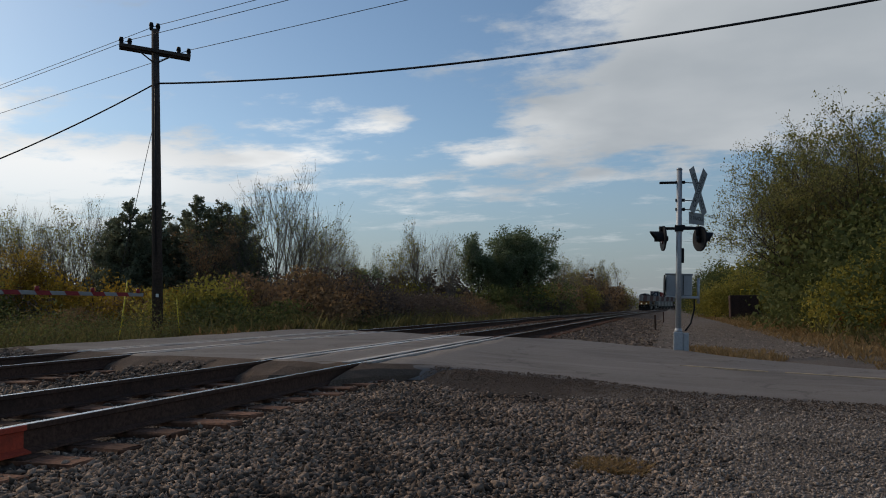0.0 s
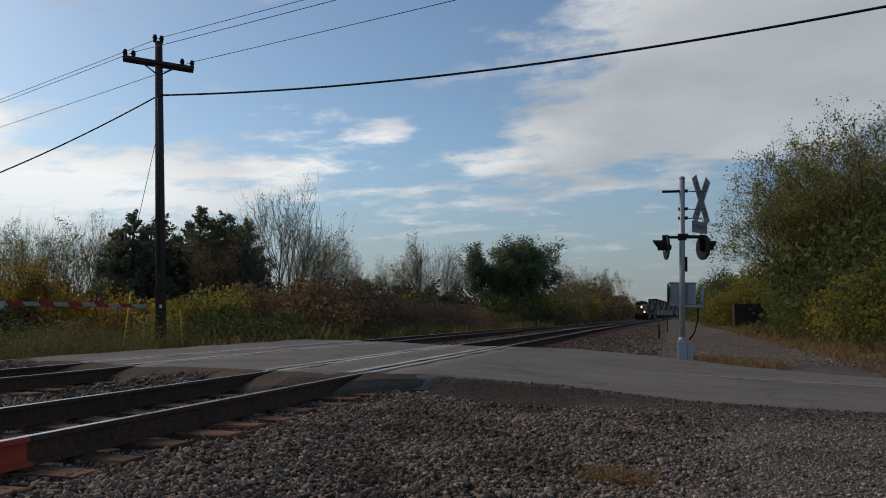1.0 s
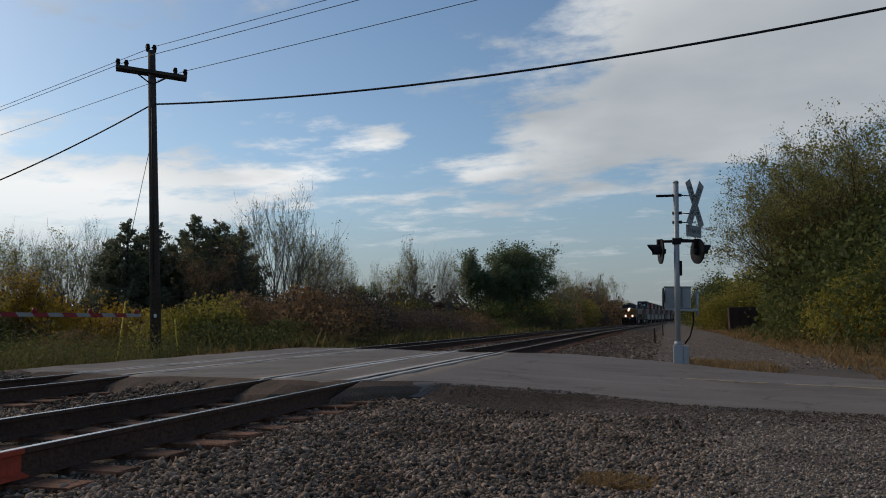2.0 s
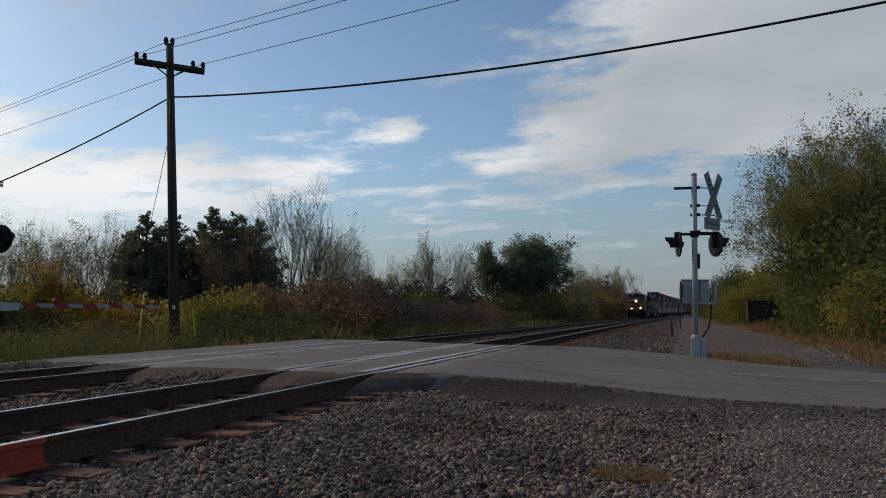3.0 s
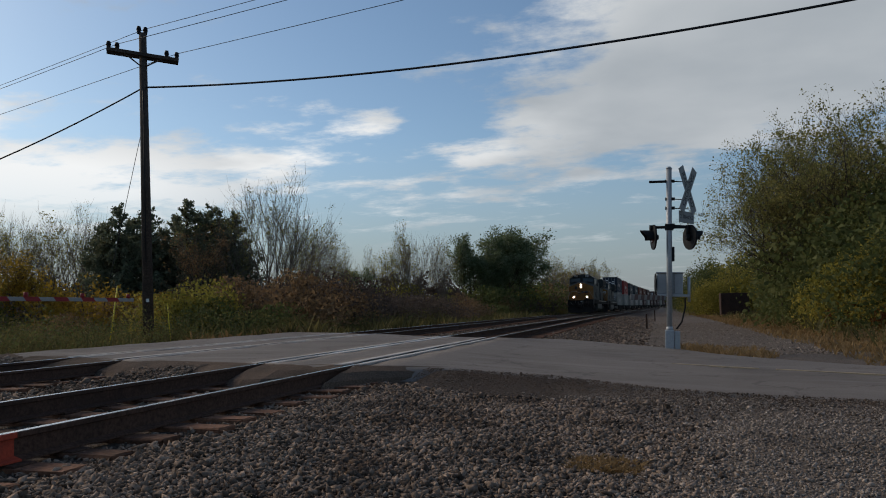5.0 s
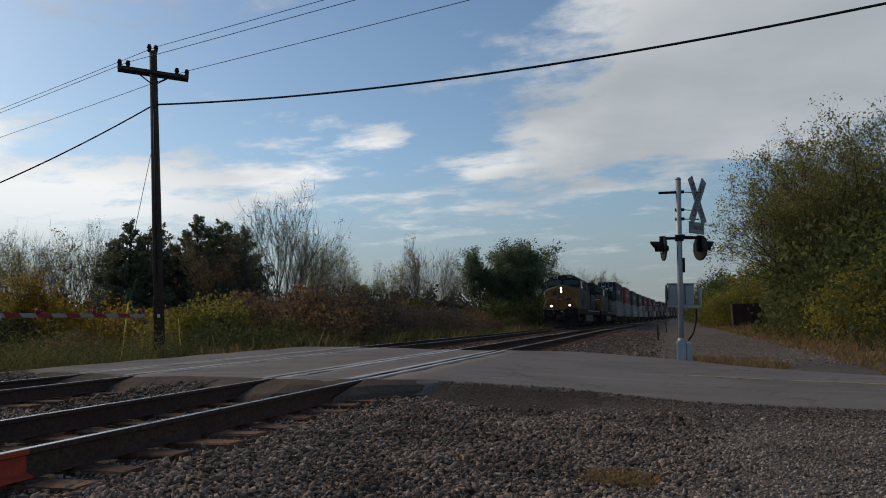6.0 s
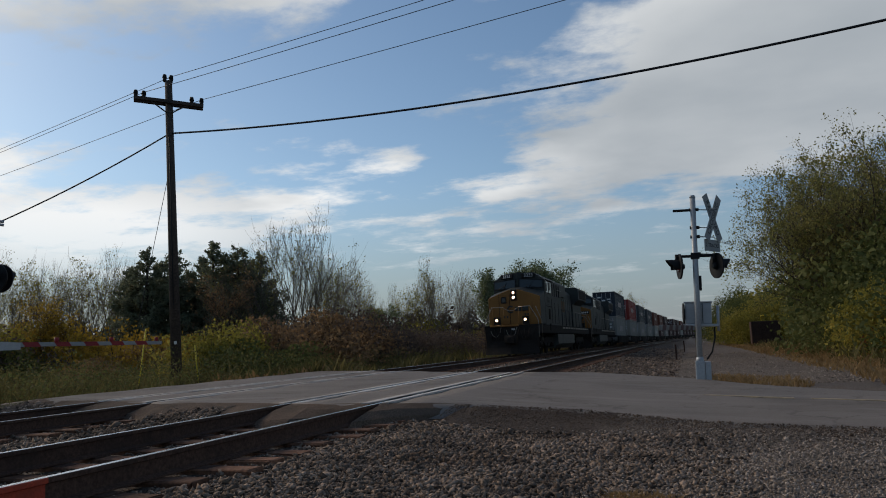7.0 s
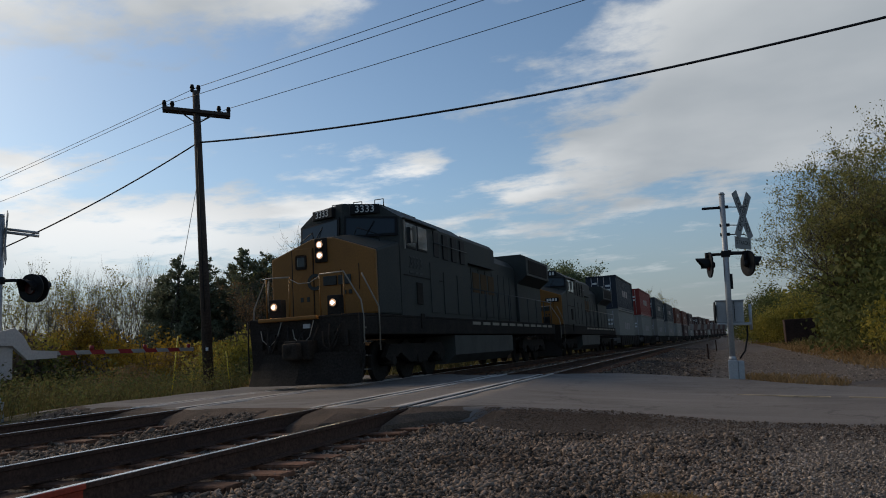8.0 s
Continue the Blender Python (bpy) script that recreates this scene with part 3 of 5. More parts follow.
box(bm, -0.34, 0.34, -0.006, 0.006, -0.14, 0.14, 0.01)
plate = part("track_plate", bm, M["grey_sheet"], mast_r, "small white plate with black letters")
plate.matrix_basis = pose(0.40, 0.16, 3.12, 0, 0, 58)
letters("2 TRACKS", 0.13, M["black"], "lettering", plate, pose(0, -0.008, 0, 90, 0, 0), 0.001)
for z in (3.98, 3.55, 3.33, 2.92):
    bm = B()
    rod(bm, (-0.09, 0, z), (0.13, 0, z), 0.04, 0.04, 10)
    rod(bm, (0.1, 0.02, z), (0.46, 0.15, z - 0.01), 0.012, 0.012, 6)
    part("bracket", bm, M["black"], mast_r, "dark clamp and stay")
part("bell_arm", box(B(), -0.46, -0.06, -0.05, 0.05, 3.95, 4.0, 0.01), M["black"], mast_r)
bm = B()
box(bm, -0.29, 0.31, 0.10, 0.42, 1.27, 1.77, 0.02)
cab = part("relay_cabinet", bm, M["cabinet"], mast_r, "grey aluminium equipment cabinet")
part("cabinet_roof", box(B(), -0.31, 0.33, 0.08, 0.45, 1.77, 1.80, 0.008), M["cabinet"], cab)
part("door_seam", box(B(), 0.10, 0.115, 0.092, 0.102, 1.30, 1.76), M["under"], cab)
part("shelf", box(B(), -0.28, 0.46, 0.06, 0.44, 1.21, 1.27, 0.01), M["galv"], mast_r, "steel bracket shelf")
part("side_post", rod(B(), (0.45, 0.25, 1.1), (0.45, 0.25, 1.70), 0.035, 0.035, 10), M["galv"], mast_r)
part("back_target", rod(B(), (-0.335, 0.25, 1.52), (-0.305, 0.252, 1.52), 0.25, 0.25, 20), M["black"], mast_r)
bm = B()
tube(bm, [(0.36, 0.2, 1.2), (0.36, 0.2, 0.95), (0.28, 0.12, 0.62), (0.16, 0.05, 0.45)], 0.02, 8)
part("conduit", bm, M["black"], mast_r)
part("junction_box", box(B(), 0.11, 0.24, -0.08, 0.12, -0.2, 0.40, 0.015), M["galv"], mast_r)
part("latch_box", box(B(), 0.06, 0.12, -0.03, 0.03, 2.05, 2.4, 0.01), M["black"], mast_r)

# Its lowered arm reaches over the road.
# the arm's shaded side is put into the colours of sheet and stripes
arm_r = part("gate_arm", box(B(), -0.020, 0.020, 0.0, 4.9, -0.048, 0.048, 0.008), M["shaded_sheet"], mast_r, "white gate arm with red stripes")
arm_r.matrix_basis = pose(-0.10, -0.10, 1.18, -0.4, 0, 180 - 7.0)
for k in range(6):
    y = 0.35 + k * 0.78
    bm = box(B(), -0.023, 0.023, y, y + 0.39, -0.051, 0.051)
    for v in bm.verts:
        v.co.y += (0.051 - v.co.z) * 0.9
    part("stripe", bm, M["shaded_red"], arm_r, "red diagonal stripe with shade in its colour")

# The gate signal beyond the tracks.
gate = signal_mast(pose(-13.98, 11.15, -0.25, 0, 0, 0), 1, True)
turn_g = 45
flasher_arm(gate, 2.92, 1, 0.62).matrix_basis = pose(0, 0, 0, 0, 0, turn_g)
for s in (-1, 1):
    for f in (-1, 1):
        holder = thing("flasher", "", "")
        holder.parent = gate
        holder.matrix_basis = pose(0, 0, 2.75, 0, 0, turn_g) @ pose(s * 0.64, 0, 0, 0, 0, -38)
        hooded_lamp(holder, (0, 0.08 * f, 0), f)
holder = thing("crossbuck", "", "")
holder.parent = gate
holder.matrix_basis = pose(0.05, 0.06, 3.80, 0, 0, -33)
crossbuck(holder, 0, 0, 0, 1)
for z in (3.95, 3.88):
    part("bell_arm", rod(B(), (0.0, 0.05, z + 0.08), (0.46, 0.55, z), 0.03, 0.03, 8), M["galv"], gate)
part("gate_mechanism", box(B(), -0.2, 0.2, -0.28, 0.2, 0.85, 1.75, 0.03), M["galv"], gate, "grey gate drive housing")
bm = B()
prism(bm, [(-0.35, 1.80), (0.15, 1.92), (0.35, 1.75), (0.55, 1.45), (1.2, 1.42), (1.2, 1.27), (0.45, 1.25), (0.1, 1.55), (-0.35, 1.55)], "x", 0.22, 0.30)
part("gate_bracket", bm, M["galv"], gate, "white bent arm support")
arm_g = part("gate_arm", box(B(), 0.235, 0.275, 1.1, 5.75, 1.330, 1.424, 0.008), M["grey_sheet"], gate, "white gate arm with red stripes")
y = 1.25
while y < 5.5:
    bm = B()
    box(bm, 0.231, 0.279, y, y + 0.42, 1.326, 1.428)
    for v in bm.verts:
        v.co.y += (1.428 - v.co.z) * 0.9
    part("stripe", bm, M["red"], arm_g, "red diagonal stripe")
    y += 0.86
for y in (2.2, 3.9, 5.55):
    part("arm_lamp", rod(B(), (0.255, y, 1.42), (0.255, y, 1.53), 0.05, 0.045, 10), M["red"], arm_g, "small red lamp")


# ---- utility pole and wires ----
PX, PY = -16.92, 21.66
pole = thing("utility_pole", "dark weathered wooden utility pole with a crossarm", "utility pole", pose(PX, PY, -0.6))
top = Vector((-0.27, -0.21, 11.25))
part("shaft", rod(B(), (0, 0, 0), top, 0.19, 0.125, 16), M["pole"], pole)
ua = Vector((1.86, 1.49, -0.15)).normalized()


def up_pole(z):
    return top * (z / top.z)


c = up_pole(10.43)
bm = B()
arm_lo, arm_hi = c - ua * 1.18, c + ua * 1.18
rod(bm, arm_lo + Vector((0.09, -0.11, 0)), arm_hi + Vector((0.09, -0.11, 0)), 0.085, 0.085, 4)
part("crossarm", bm, M["pole"], pole, "wooden crossarm")
bm = B()
rod(bm, arm_lo + Vector((-0.09, 0.11, 0)), arm_hi + Vector((-0.09, 0.11, 0)), 0.085, 0.085, 4)
part("crossarm", bm, M["pole"], pole, "wooden crossarm")
for s in (-1, 1):
    bm = B()
    rod(bm, c + ua * 0.62 * s + Vector((0.1, -0.12, -0.05)), up_pole(9.98) + Vector((0.05, -0.08, 0)), 0.025, 0.025, 6)
    part("brace", bm, M["pole"], pole)
INSULATORS = [c - ua * 1.12, c - ua * 0.85, c + ua * 1.12, c + ua * 0.78, top + ua * 0.09 - Vector((0, 0, 0.1)), top - ua * 0.13 - Vector((0, 0, 0.1))]
for p in INSULATORS:
    bm = B()
    rod(bm, p + Vector((0, 0, 0.06)), p + Vector((0, 0, 0.20)), 0.055, 0.075, 12)
    rod(bm, p + Vector((0, 0, 0.20)), p + Vector((0, 0, 0.33)), 0.085, 0.06, 12)
    part("insulator", bm, M["black"], pole, "black insulator")
bm = B()
rod(bm, up_pole(3.1) + Vector((0.08, -0.16, 0)), up_pole(9.2) + Vector((0.06, -0.12, 0)), 0.02, 0.02, 6)
part("riser", bm, M["wire"], pole)
part("tag", box(B(), 0.03, 0.13, -0.22, -0.19, 1.75, 1.86, 0.004), M["white"], pole, "small pale tag")


def cable(a, b, sag, r, name, label, n=28):
    a, b = Vector(a), Vector(b)
    pts = [a.lerp(b, k / n) - Vector((0, 0, 4 * sag * (k / n) * (1 - k / n))) for k in range(n + 1)]
    ob = new(name, mesh_of(name, tube(B(), pts, r, 6), M["wire"]))
    return tagged(ob, label, "cable")


P0 = Vector((PX, PY, -0.6))
join = P0 + up_pole(9.30)
cable(join, (18, 16.56, 8.69), 1.13, 0.032, "cable", "thick black cable slung from the utility pole", 40)
cable(join, (-36, 15.6, 2.6), 1.27, 0.026, "cable", "thick black cable dropping from the utility pole")
for k in (1, 2, 4):
    p = P0 + INSULATORS[k] + Vector((0, 0, 0.28))
    cable(p, p + Vector((40.0, -8.3, 0.0)), 0.12, 0.011, "power_line", "thin overhead power line")
    cable(p, p + Vector((-40, 12.7, 0.0)), 0.12, 0.011, "power_line", "thin overhead power line")
cable(P0 + up_pole(8.2), (-17.9, 20.6, 1.0), 0.0, 0.010, "guy_wire", "thin steel guy wire of the pole", 4)
for a, b in (((-16.32, 18.94, -0.9), (-16.10, 19.10, 1.62)), ((-16.02, 21.72, -0.9), (-16.17, 21.62, 1.10))):
    ob = new("marker_post", mesh_of("marker_post", rod(B(), a, b, 0.022, 0.020, 10), M["yellow"]))
    tagged(ob, "slim yellow plastic guy marker in the weeds", "marker post")


# ---- the train ----
M["side_digit"] = material("side_digit_paint", (0.085, 0.085, 0.080), 0.7, 0, 25, 2, 0.2, 0.05, (0.05, 0.05, 0.048), 0.7, spec=0.05)
M["plough"] = material("grimy_plough", (0.026, 0.022, 0.019), 0.85, 0, 25, 2, 0.4, 0.3, (0.018, 0.015, 0.013), 0.7, spec=0.08)
M["faded_emblem"] = material("faded_emblem", (0.085, 0.052, 0.026), 0.7, 0, 25, 2, 0.2, 0.05, spec=0.05)


def truck(parent, y, label="dark wheel truck"):
    """A three-axle truck: side frames, wheels on axles."""
    bm = B()
    for s in (-1, 1):
        prism(bm, [(y - 2.2, 0.62), (y - 1.9, 0.95), (y + 1.9, 0.95), (y + 2.2, 0.62), (y + 1.9, 0.5), (y + 1.2, 0.72), (y + 0.6, 0.45), (y - 0.6, 0.45), (y - 1.2, 0.72), (y - 1.9, 0.5)], "x", s * 1.12 - 0.07, s * 1.12 + 0.07)
    box(bm, -1.05, 1.05, y - 1.8, y + 1.8, 0.6, 0.95)
    t = part("truck", bm, M["under"], parent, label)
    for dy in (-1.75, 0, 1.75):
        for s in (-1, 1):
            bm = B()
            rod(bm, (s * 0.69, y + dy, 0.53), (s * 0.82, y + dy, 0.53), 0.53, 0.53, 24)
            rod(bm, (s * 0.82, y + dy, 0.53), (s * 1.24, y + dy, 0.53), 0.15, 0.13, 12)
            part("wheel", bm, M["under"], t)
    return t


def railing(parent, pts, mat, r=0.022, name="handrail", label=""):
    return part(name, tube(B(), pts, r, 6), mat, parent, label)


def locomotive(lead):
    side = M["loco_blue"]
    t = thing("locomotive", "yellow-nosed dark grey freight locomotive with lit headlights" if lead else "second dark freight locomotive with a yellow nose", "locomotive")
    part("underframe", box(B(), -1.50, 1.50, 0.25, 21.4, 1.18, 1.62, 0.03), M["under"], t)
    for y, s in ((-0.62, 1), (22.3, -1)):
        bm = B()
        box(bm, -0.13, 0.13, min(y, y + s * 0.9), max(y, y + s * 0.9), 0.74, 1.00, 0.05)
        box(bm, -0.20, 0.20, min(y, y + s * 0.28), max(y, y + s * 0.28), 0.68, 1.06, 0.06)
        part("coupler", bm, M["under"], t)
    bm = B()
    solid(bm, [(-1.45, 0.12, 0.45), (1.45, 0.12, 0.45), (1.45, 0.32, 0.45), (-1.45, 0.32, 0.45)], [(-1.5, 0.06, 1.62), (1.5, 0.06, 1.62), (1.5, 0.32, 1.62), (-1.5, 0.32, 1.62)])
    pilot = part("pilot", bm, M["under"], t, "black front pilot plate")
    for s in (-1, 1):
        # curved snow plough: three leaning strips a side
        bm = B()
        rings = []
        for k in range(5):
            f = k / 4
            z, out = 0.10 + 0.72 * f, 0.30 * (1 - f) ** 1.6
            rings.append([bm.verts.new(p) for p in ((0.0, -0.10 - out, z), (s * 0.8, 0.02 - out * 0.95, z), (s * 1.50, 0.22 - out * 0.8, z), (s * 1.50, 0.28 - out * 0.8, z), (s * 0.8, 0.08 - out * 0.95, z), (0.0, -0.04 - out, z))])
        for p, q in zip(rings, rings[1:]):
            for k in range(6):
                bm.faces.new((p[k], p[(k + 1) % 6], q[(k + 1) % 6], q[k]))
        bm.faces.new(rings[0]), bm.faces.new(rings[-1])
        part("plough", bm, M["plough"], pilot, "grimy curved snow plough blade")
        railing(pilot, [(s * 1.50, 0.02, 0.40), (s * 1.50, 0.0, 1.0), (s * 1.50, 0.02, 1.66)], M["under"], 0.02, "grab_rail")
    part("coupler_box", box(B(), -0.34, 0.34, -0.30, 0.15, 0.66, 1.12, 0.04), M["under"], pilot)
    part("plate", box(B(), 0.02, 0.20, 0.01, 0.05, 1.40, 1.50), M["galv"], pilot)
    for s in (-1, 1):
        for k in range(4):
            part("step", box(B(), s * 1.32 - 0.20, s * 1.32 + 0.20, 0.30, 0.62, 0.36 + 0.32 * k, 0.39 + 0.32 * k), M["under"], pilot)
            part("step_edge", box(B(), s * 1.32 - 0.20, s * 1.32 + 0.205, 0.28, 0.31, 0.365 + 0.32 * k, 0.395 + 0.32 * k), M["rail_white"], pilot, "worn pale step edge")
    for x, d in ((-0.95, 0.14), (-0.62, -0.10), (-0.40, 0.16), (0.42, -0.18), (0.70, 0.12), (1.0, -0.2)):
        railing(pilot, [(x, 0.05, 1.46), (x + d * 0.4, -0.10, 1.15), (x + d, -0.16, 0.86), (x + d * 1.9, -0.12, 0.98), (x + d * 2.4, 0.02, 1.30)], M["under"], 0.022, "hose")
    for x in (-0.55, 0.33):
        railing(pilot, [(x, -0.02, 1.58), (x - 0.10, -0.06, 1.20), (x - 0.30, -0.08, 1.02), (x - 0.52, -0.04, 1.18), (x - 0.60, 0.02, 1.40)], M["rail_white"], 0.012, "lift_chain", "pale hanging chain")
    for x in (-1.15, -0.80, 0.80, 1.15):
        part("pilot_bracket", box(B(), x - 0.05, x + 0.05, 0.0, 0.10, 0.95, 1.30, 0.01), M["under"], pilot)
    part("anticlimber", box(B(), -1.18, 0.42, -0.06, 0.20, 1.60, 1.69, 0.02), M["loco_yellow"], t, "yellow front step edge")
    part("deck", box(B(), -1.5, 1.5, 0.05, 21.4, 1.62, 1.68, 0.01), M["under"], t)
    # the wide nose: a six-sided front, its top rising to the windshield
    yn, yc, ys = 1.12, 2.10, 2.50            # nose front, middle and sides of the windshield's foot
    bm = B()
    f = [(-1.49, yn, 1.68), (1.49, yn, 1.68), (1.49, yn, 3.27), (0.30, yn - 0.04, 3.70), (-0.30, yn - 0.04, 3.70), (-1.49, yn, 3.27)]
    r = [(-1.5, ys, 1.68), (1.5, ys, 1.68), (1.5, ys, 3.60), (0.30, yc, 3.88), (-0.30, yc, 3.88), (-1.5, ys, 3.60)]
    fv, rv = [bm.verts.new(p) for p in f], [bm.verts.new(p) for p in r]
    for k in range(6):
        bm.faces.new((fv[k], fv[(k + 1) % 6], rv[(k + 1) % 6], rv[k]))
    bm.faces.new(list(reversed(fv))), bm.faces.new(rv)
    bmesh.ops.bevel(bm, geom=bm.edges[:], offset=0.05, segments=2, affect="EDGES", profile=0.5)
    nose = part("nose", bm, side, t, "wide dark nose with rounded edges")
    bm = B()
    prism(bm, [(-1.48, 1.70), (1.48, 1.70), (1.48, 3.26), (0.32, 3.68), (-0.32, 3.68), (-1.48, 3.26)], "y", yn - 0.08, yn + 0.04)
    bmesh.ops.bevel(bm, geom=bm.edges[:], offset=0.035, segments=2, affect="EDGES", profile=0.5)
    part("nose_front", bm, M["loco_yellow"], nose, "yellow painted nose front")
    y0 = yn - 0.08
    part("nose_door", box(B(), -0.84, -0.26, y0 - 0.03, y0 + 0.02, 1.74, 3.46, 0.015), M["loco_yellow"], nose, "yellow front door with a small window")
    for x0, x1, z0, z1 in ((-0.87, -0.845, 1.75, 3.46), (-0.255, -0.235, 1.75, 3.46), (-0.87, -0.235, 1.80, 1.82), (0.52, 0.535, 1.75, 2.85), (1.02, 1.035, 2.30, 2.95)):
        part("seam", box(B(), x0, x1, y0 - 0.012, y0 + 0.01, z0, z1), M["under"], nose)
    part("window_rim", box(B(), -0.74, -0.42, y0 - 0.05, y0, 2.92, 3.30, 0.05), M["under"], nose)
    part("nose_window", box(B(), -0.70, -0.46, y0 - 0.056, y0 - 0.01, 2.97, 3.25, 0.03), M["glass"], nose, "small dark square window")
    for x0, x1, z0, z1 in ((0.04, 0.40, 2.47, 2.70), (0.46, 0.80, 2.47, 2.70), (-0.62, -0.54, 2.10, 2.22), (-0.44, -0.36, 2.10, 2.22), (0.58, 0.66, 2.22, 2.32), (0.74, 0.82, 2.22, 2.32)):
        part("emblem_bar", box(B(), x0, x1, y0 - 0.045, y0 + 0.01, z0, z1, 0.008), side, nose, "dark emblem shape")
    bm = B()
    n = 20
    for k in range(n):
        a0, a1 = math.radians(50 + 260 * k / n), math.radians(50 + 260 * (k + 1) / n)
        solid(bm, [(-0.20 + q * math.cos(a), y0 - 0.045, 2.58 + q * math.sin(a)) for q, a in ((0.13, a0), (0.21, a0), (0.21, a1), (0.13, a1))],
              [(-0.20 + q * math.cos(a), y0 + 0.01, 2.58 + q * math.sin(a)) for q, a in ((0.13, a0), (0.21, a0), (0.21, a1), (0.13, a1))])
    part("emblem_ring", bm, side, nose, "dark emblem shape")
    part("headlight_plate", box(B(), -0.17, 0.17, y0 - 0.07, y0 + 0.02, 3.06, 3.68, 0.03), M["under"], nose, "dark headlight housing")
    for z in (3.235, 3.505):
        rim = part("headlight", rod(B(), (0, y0 - 0.11, z), (0, y0 - 0.02, z), 0.125, 0.125, 20), M["under"], nose)
        part("bulb", rod(B(), (0, y0 - 0.120, z), (0, y0 - 0.105, z), 0.088, 0.095, 20), M["dimlight"] if lead else M["glass"], rim, "warm glowing reflector")
        if lead:
            part("filament", rod(B(), (0, y0 - 0.130, z), (0, y0 - 0.119, z), 0.040, 0.050, 14), M["headlight"], rim, "bright warm headlight")
    for s in (-1, 1):
        rim = part("ditch_light", rod(B(), (s * 0.80, 0.06, 1.96), (s * 0.80, 0.30, 1.96), 0.125, 0.12, 20), M["under"], t, "low ditch light on the deck")
        part("bulb", rod(B(), (s * 0.80, 0.048, 1.96), (s * 0.80, 0.062, 1.96), 0.082, 0.09, 20), M["dimlight"] if lead else M["glass"], rim, "warm glowing reflector")
        if lead:
            part("filament", rod(B(), (s * 0.80, 0.038, 1.96), (s * 0.80, 0.050, 1.96), 0.034, 0.042, 14), M["headlight"], rim, "bright warm lamp")
        part("bracket", box(B(), s * 0.80 - 0.17, s * 0.80 + 0.17, 0.10, 0.34, 1.66, 2.14, 0.02), M["under"], rim)
    # cab: the front folded along its middle, sloping roof edges
    bm = B()

    def front(x, z):
        return yc + (ys - yc) * min(1.0, abs(x) / 1.5) + 0.10 * max(0.0, z - 3.7)
    sec = [(-1.5, 1.68), (0.0, 1.68), (1.5, 1.68), (1.5, 4.30), (0.95, 4.68), (0.0, 4.76), (-0.95, 4.68), (-1.5, 4.30)]
    lo = [bm.verts.new((x, front(x, z), z)) for x, z in sec]
    hi = [bm.verts.new((x, 5.6, z)) for x, z in sec]
    n = len(sec)
    for k in range(n):
        bm.faces.new((lo[k], lo[(k + 1) % n], hi[(k + 1) % n], hi[k]))
    bm.faces.new([lo[1], lo[0], lo[7], lo[6], lo[5]]), bm.faces.new([lo[2], lo[1], lo[5], lo[4], lo[3]]), bm.faces.new(hi)
    cab = part("cab", bm, side, t, "dark operator cab")

    def shield(x0, x1, name, mat, z0, z1, out, cut):
        b2 = B()

        def corner(x, z, d):
            return (x, front(x, z) + d, z)
        o, i = -out, 0.06
        xc = x1 if abs(x1) > abs(x0) else x0
        z1c = z1 - cut                                            # the outer top corner drops with the roof
        top = {x0: z1c if x0 == xc else z1, x1: z1c if x1 == xc else z1}
        solid(b2, [corner(x0, z0, o), corner(x1, z0, o), corner(x1, z0, i), corner(x0, z0, i)],
              [corner(x0, top[x0], o), corner(x1, top[x1], o), corner(x1, top[x1], i), corner(x0, top[x0], i)])
        return part(name, b2, mat, cab, "dark windshield glass" if mat is M["glass"] else "")
    for x0, x1 in ((-1.42, -0.12), (0.12, 1.42)):
        shield(x0 - 0.04, x1 + 0.04, "windshield_frame", M["black"], 3.80, 4.40, 0.014, 0.10)
        shield(x0 + 0.02, x1 - 0.02, "windshield", M["glass"], 3.86, 4.34, 0.026, 0.10)
        xm = (x0 + x1) / 2
        railing(cab, [(xm - 0.1, front(xm, 3.8) - 0.05, 3.86), (xm + 0.12, front(xm, 4.2) - 0.05, 4.22)], M["black"], 0.012, "wiper")
    for s in (-1, 1):
        nb = part("number_board", box(B(), -0.40, 0.40, -0.08, 0.10, -0.13, 0.13, 0.02), M["black"], cab, "black number board with white digits")
        nb.matrix_basis = pose(s * 0.62, front(0.62, 4.55) - 0.01, 4.55, 0, 0, s * 19.5)
        if lead:
            letters("3333", 0.27, M["white"], "digits", nb, pose(0, -0.086, 0, 90, 0, 0), 0.003)
        else:
            for k in range(4):
                part("digit_bar", box(B(), -0.30 + k * 0.16, -0.20 + k * 0.16, -0.09, -0.07, -0.09, 0.09), M["white"], nb)
    if not lead:
        nb = part("number_plate", box(B(), 0.62, 1.34, y0 - 0.05, y0 + 0.01, 2.92, 3.14, 0.02), M["black"], nose, "black number plate with white bars")
        for k in range(4):
            part("digit_bar", box(B(), 0.70 + k * 0.15, 0.80 + k * 0.15, y0 - 0.06, y0 - 0.04, 2.96, 3.10), M["white"], nb)
    part("roof_cap", box(B(), -0.80, 0.80, yc + 0.9, 5.5, 4.70, 4.79, 0.03), side, cab)
    for x in (-0.55, 0.10, 0.75):
        railing(cab, [(x, yc + 0.6, 4.66), (x, yc + 0.6, 4.86), (x + 0.26, yc + 0.6, 4.86), (x + 0.26, yc + 0.6, 4.66)], M["black"], 0.015, "grab_iron")
    for x in (-1.1, 1.1):
        railing(nose, [(x * 0.55, 1.7, 3.80), (x * 0.60, 1.75, 3.98), (x * 1.05, 1.95, 3.78), (x * 1.08, 1.95, 3.60)], M["black"], 0.014, "grab_iron")
    part("antenna_dome", box(B(), -0.25, 0.25, 4.0, 4.5, 4.78, 4.87, 0.04), side, cab)
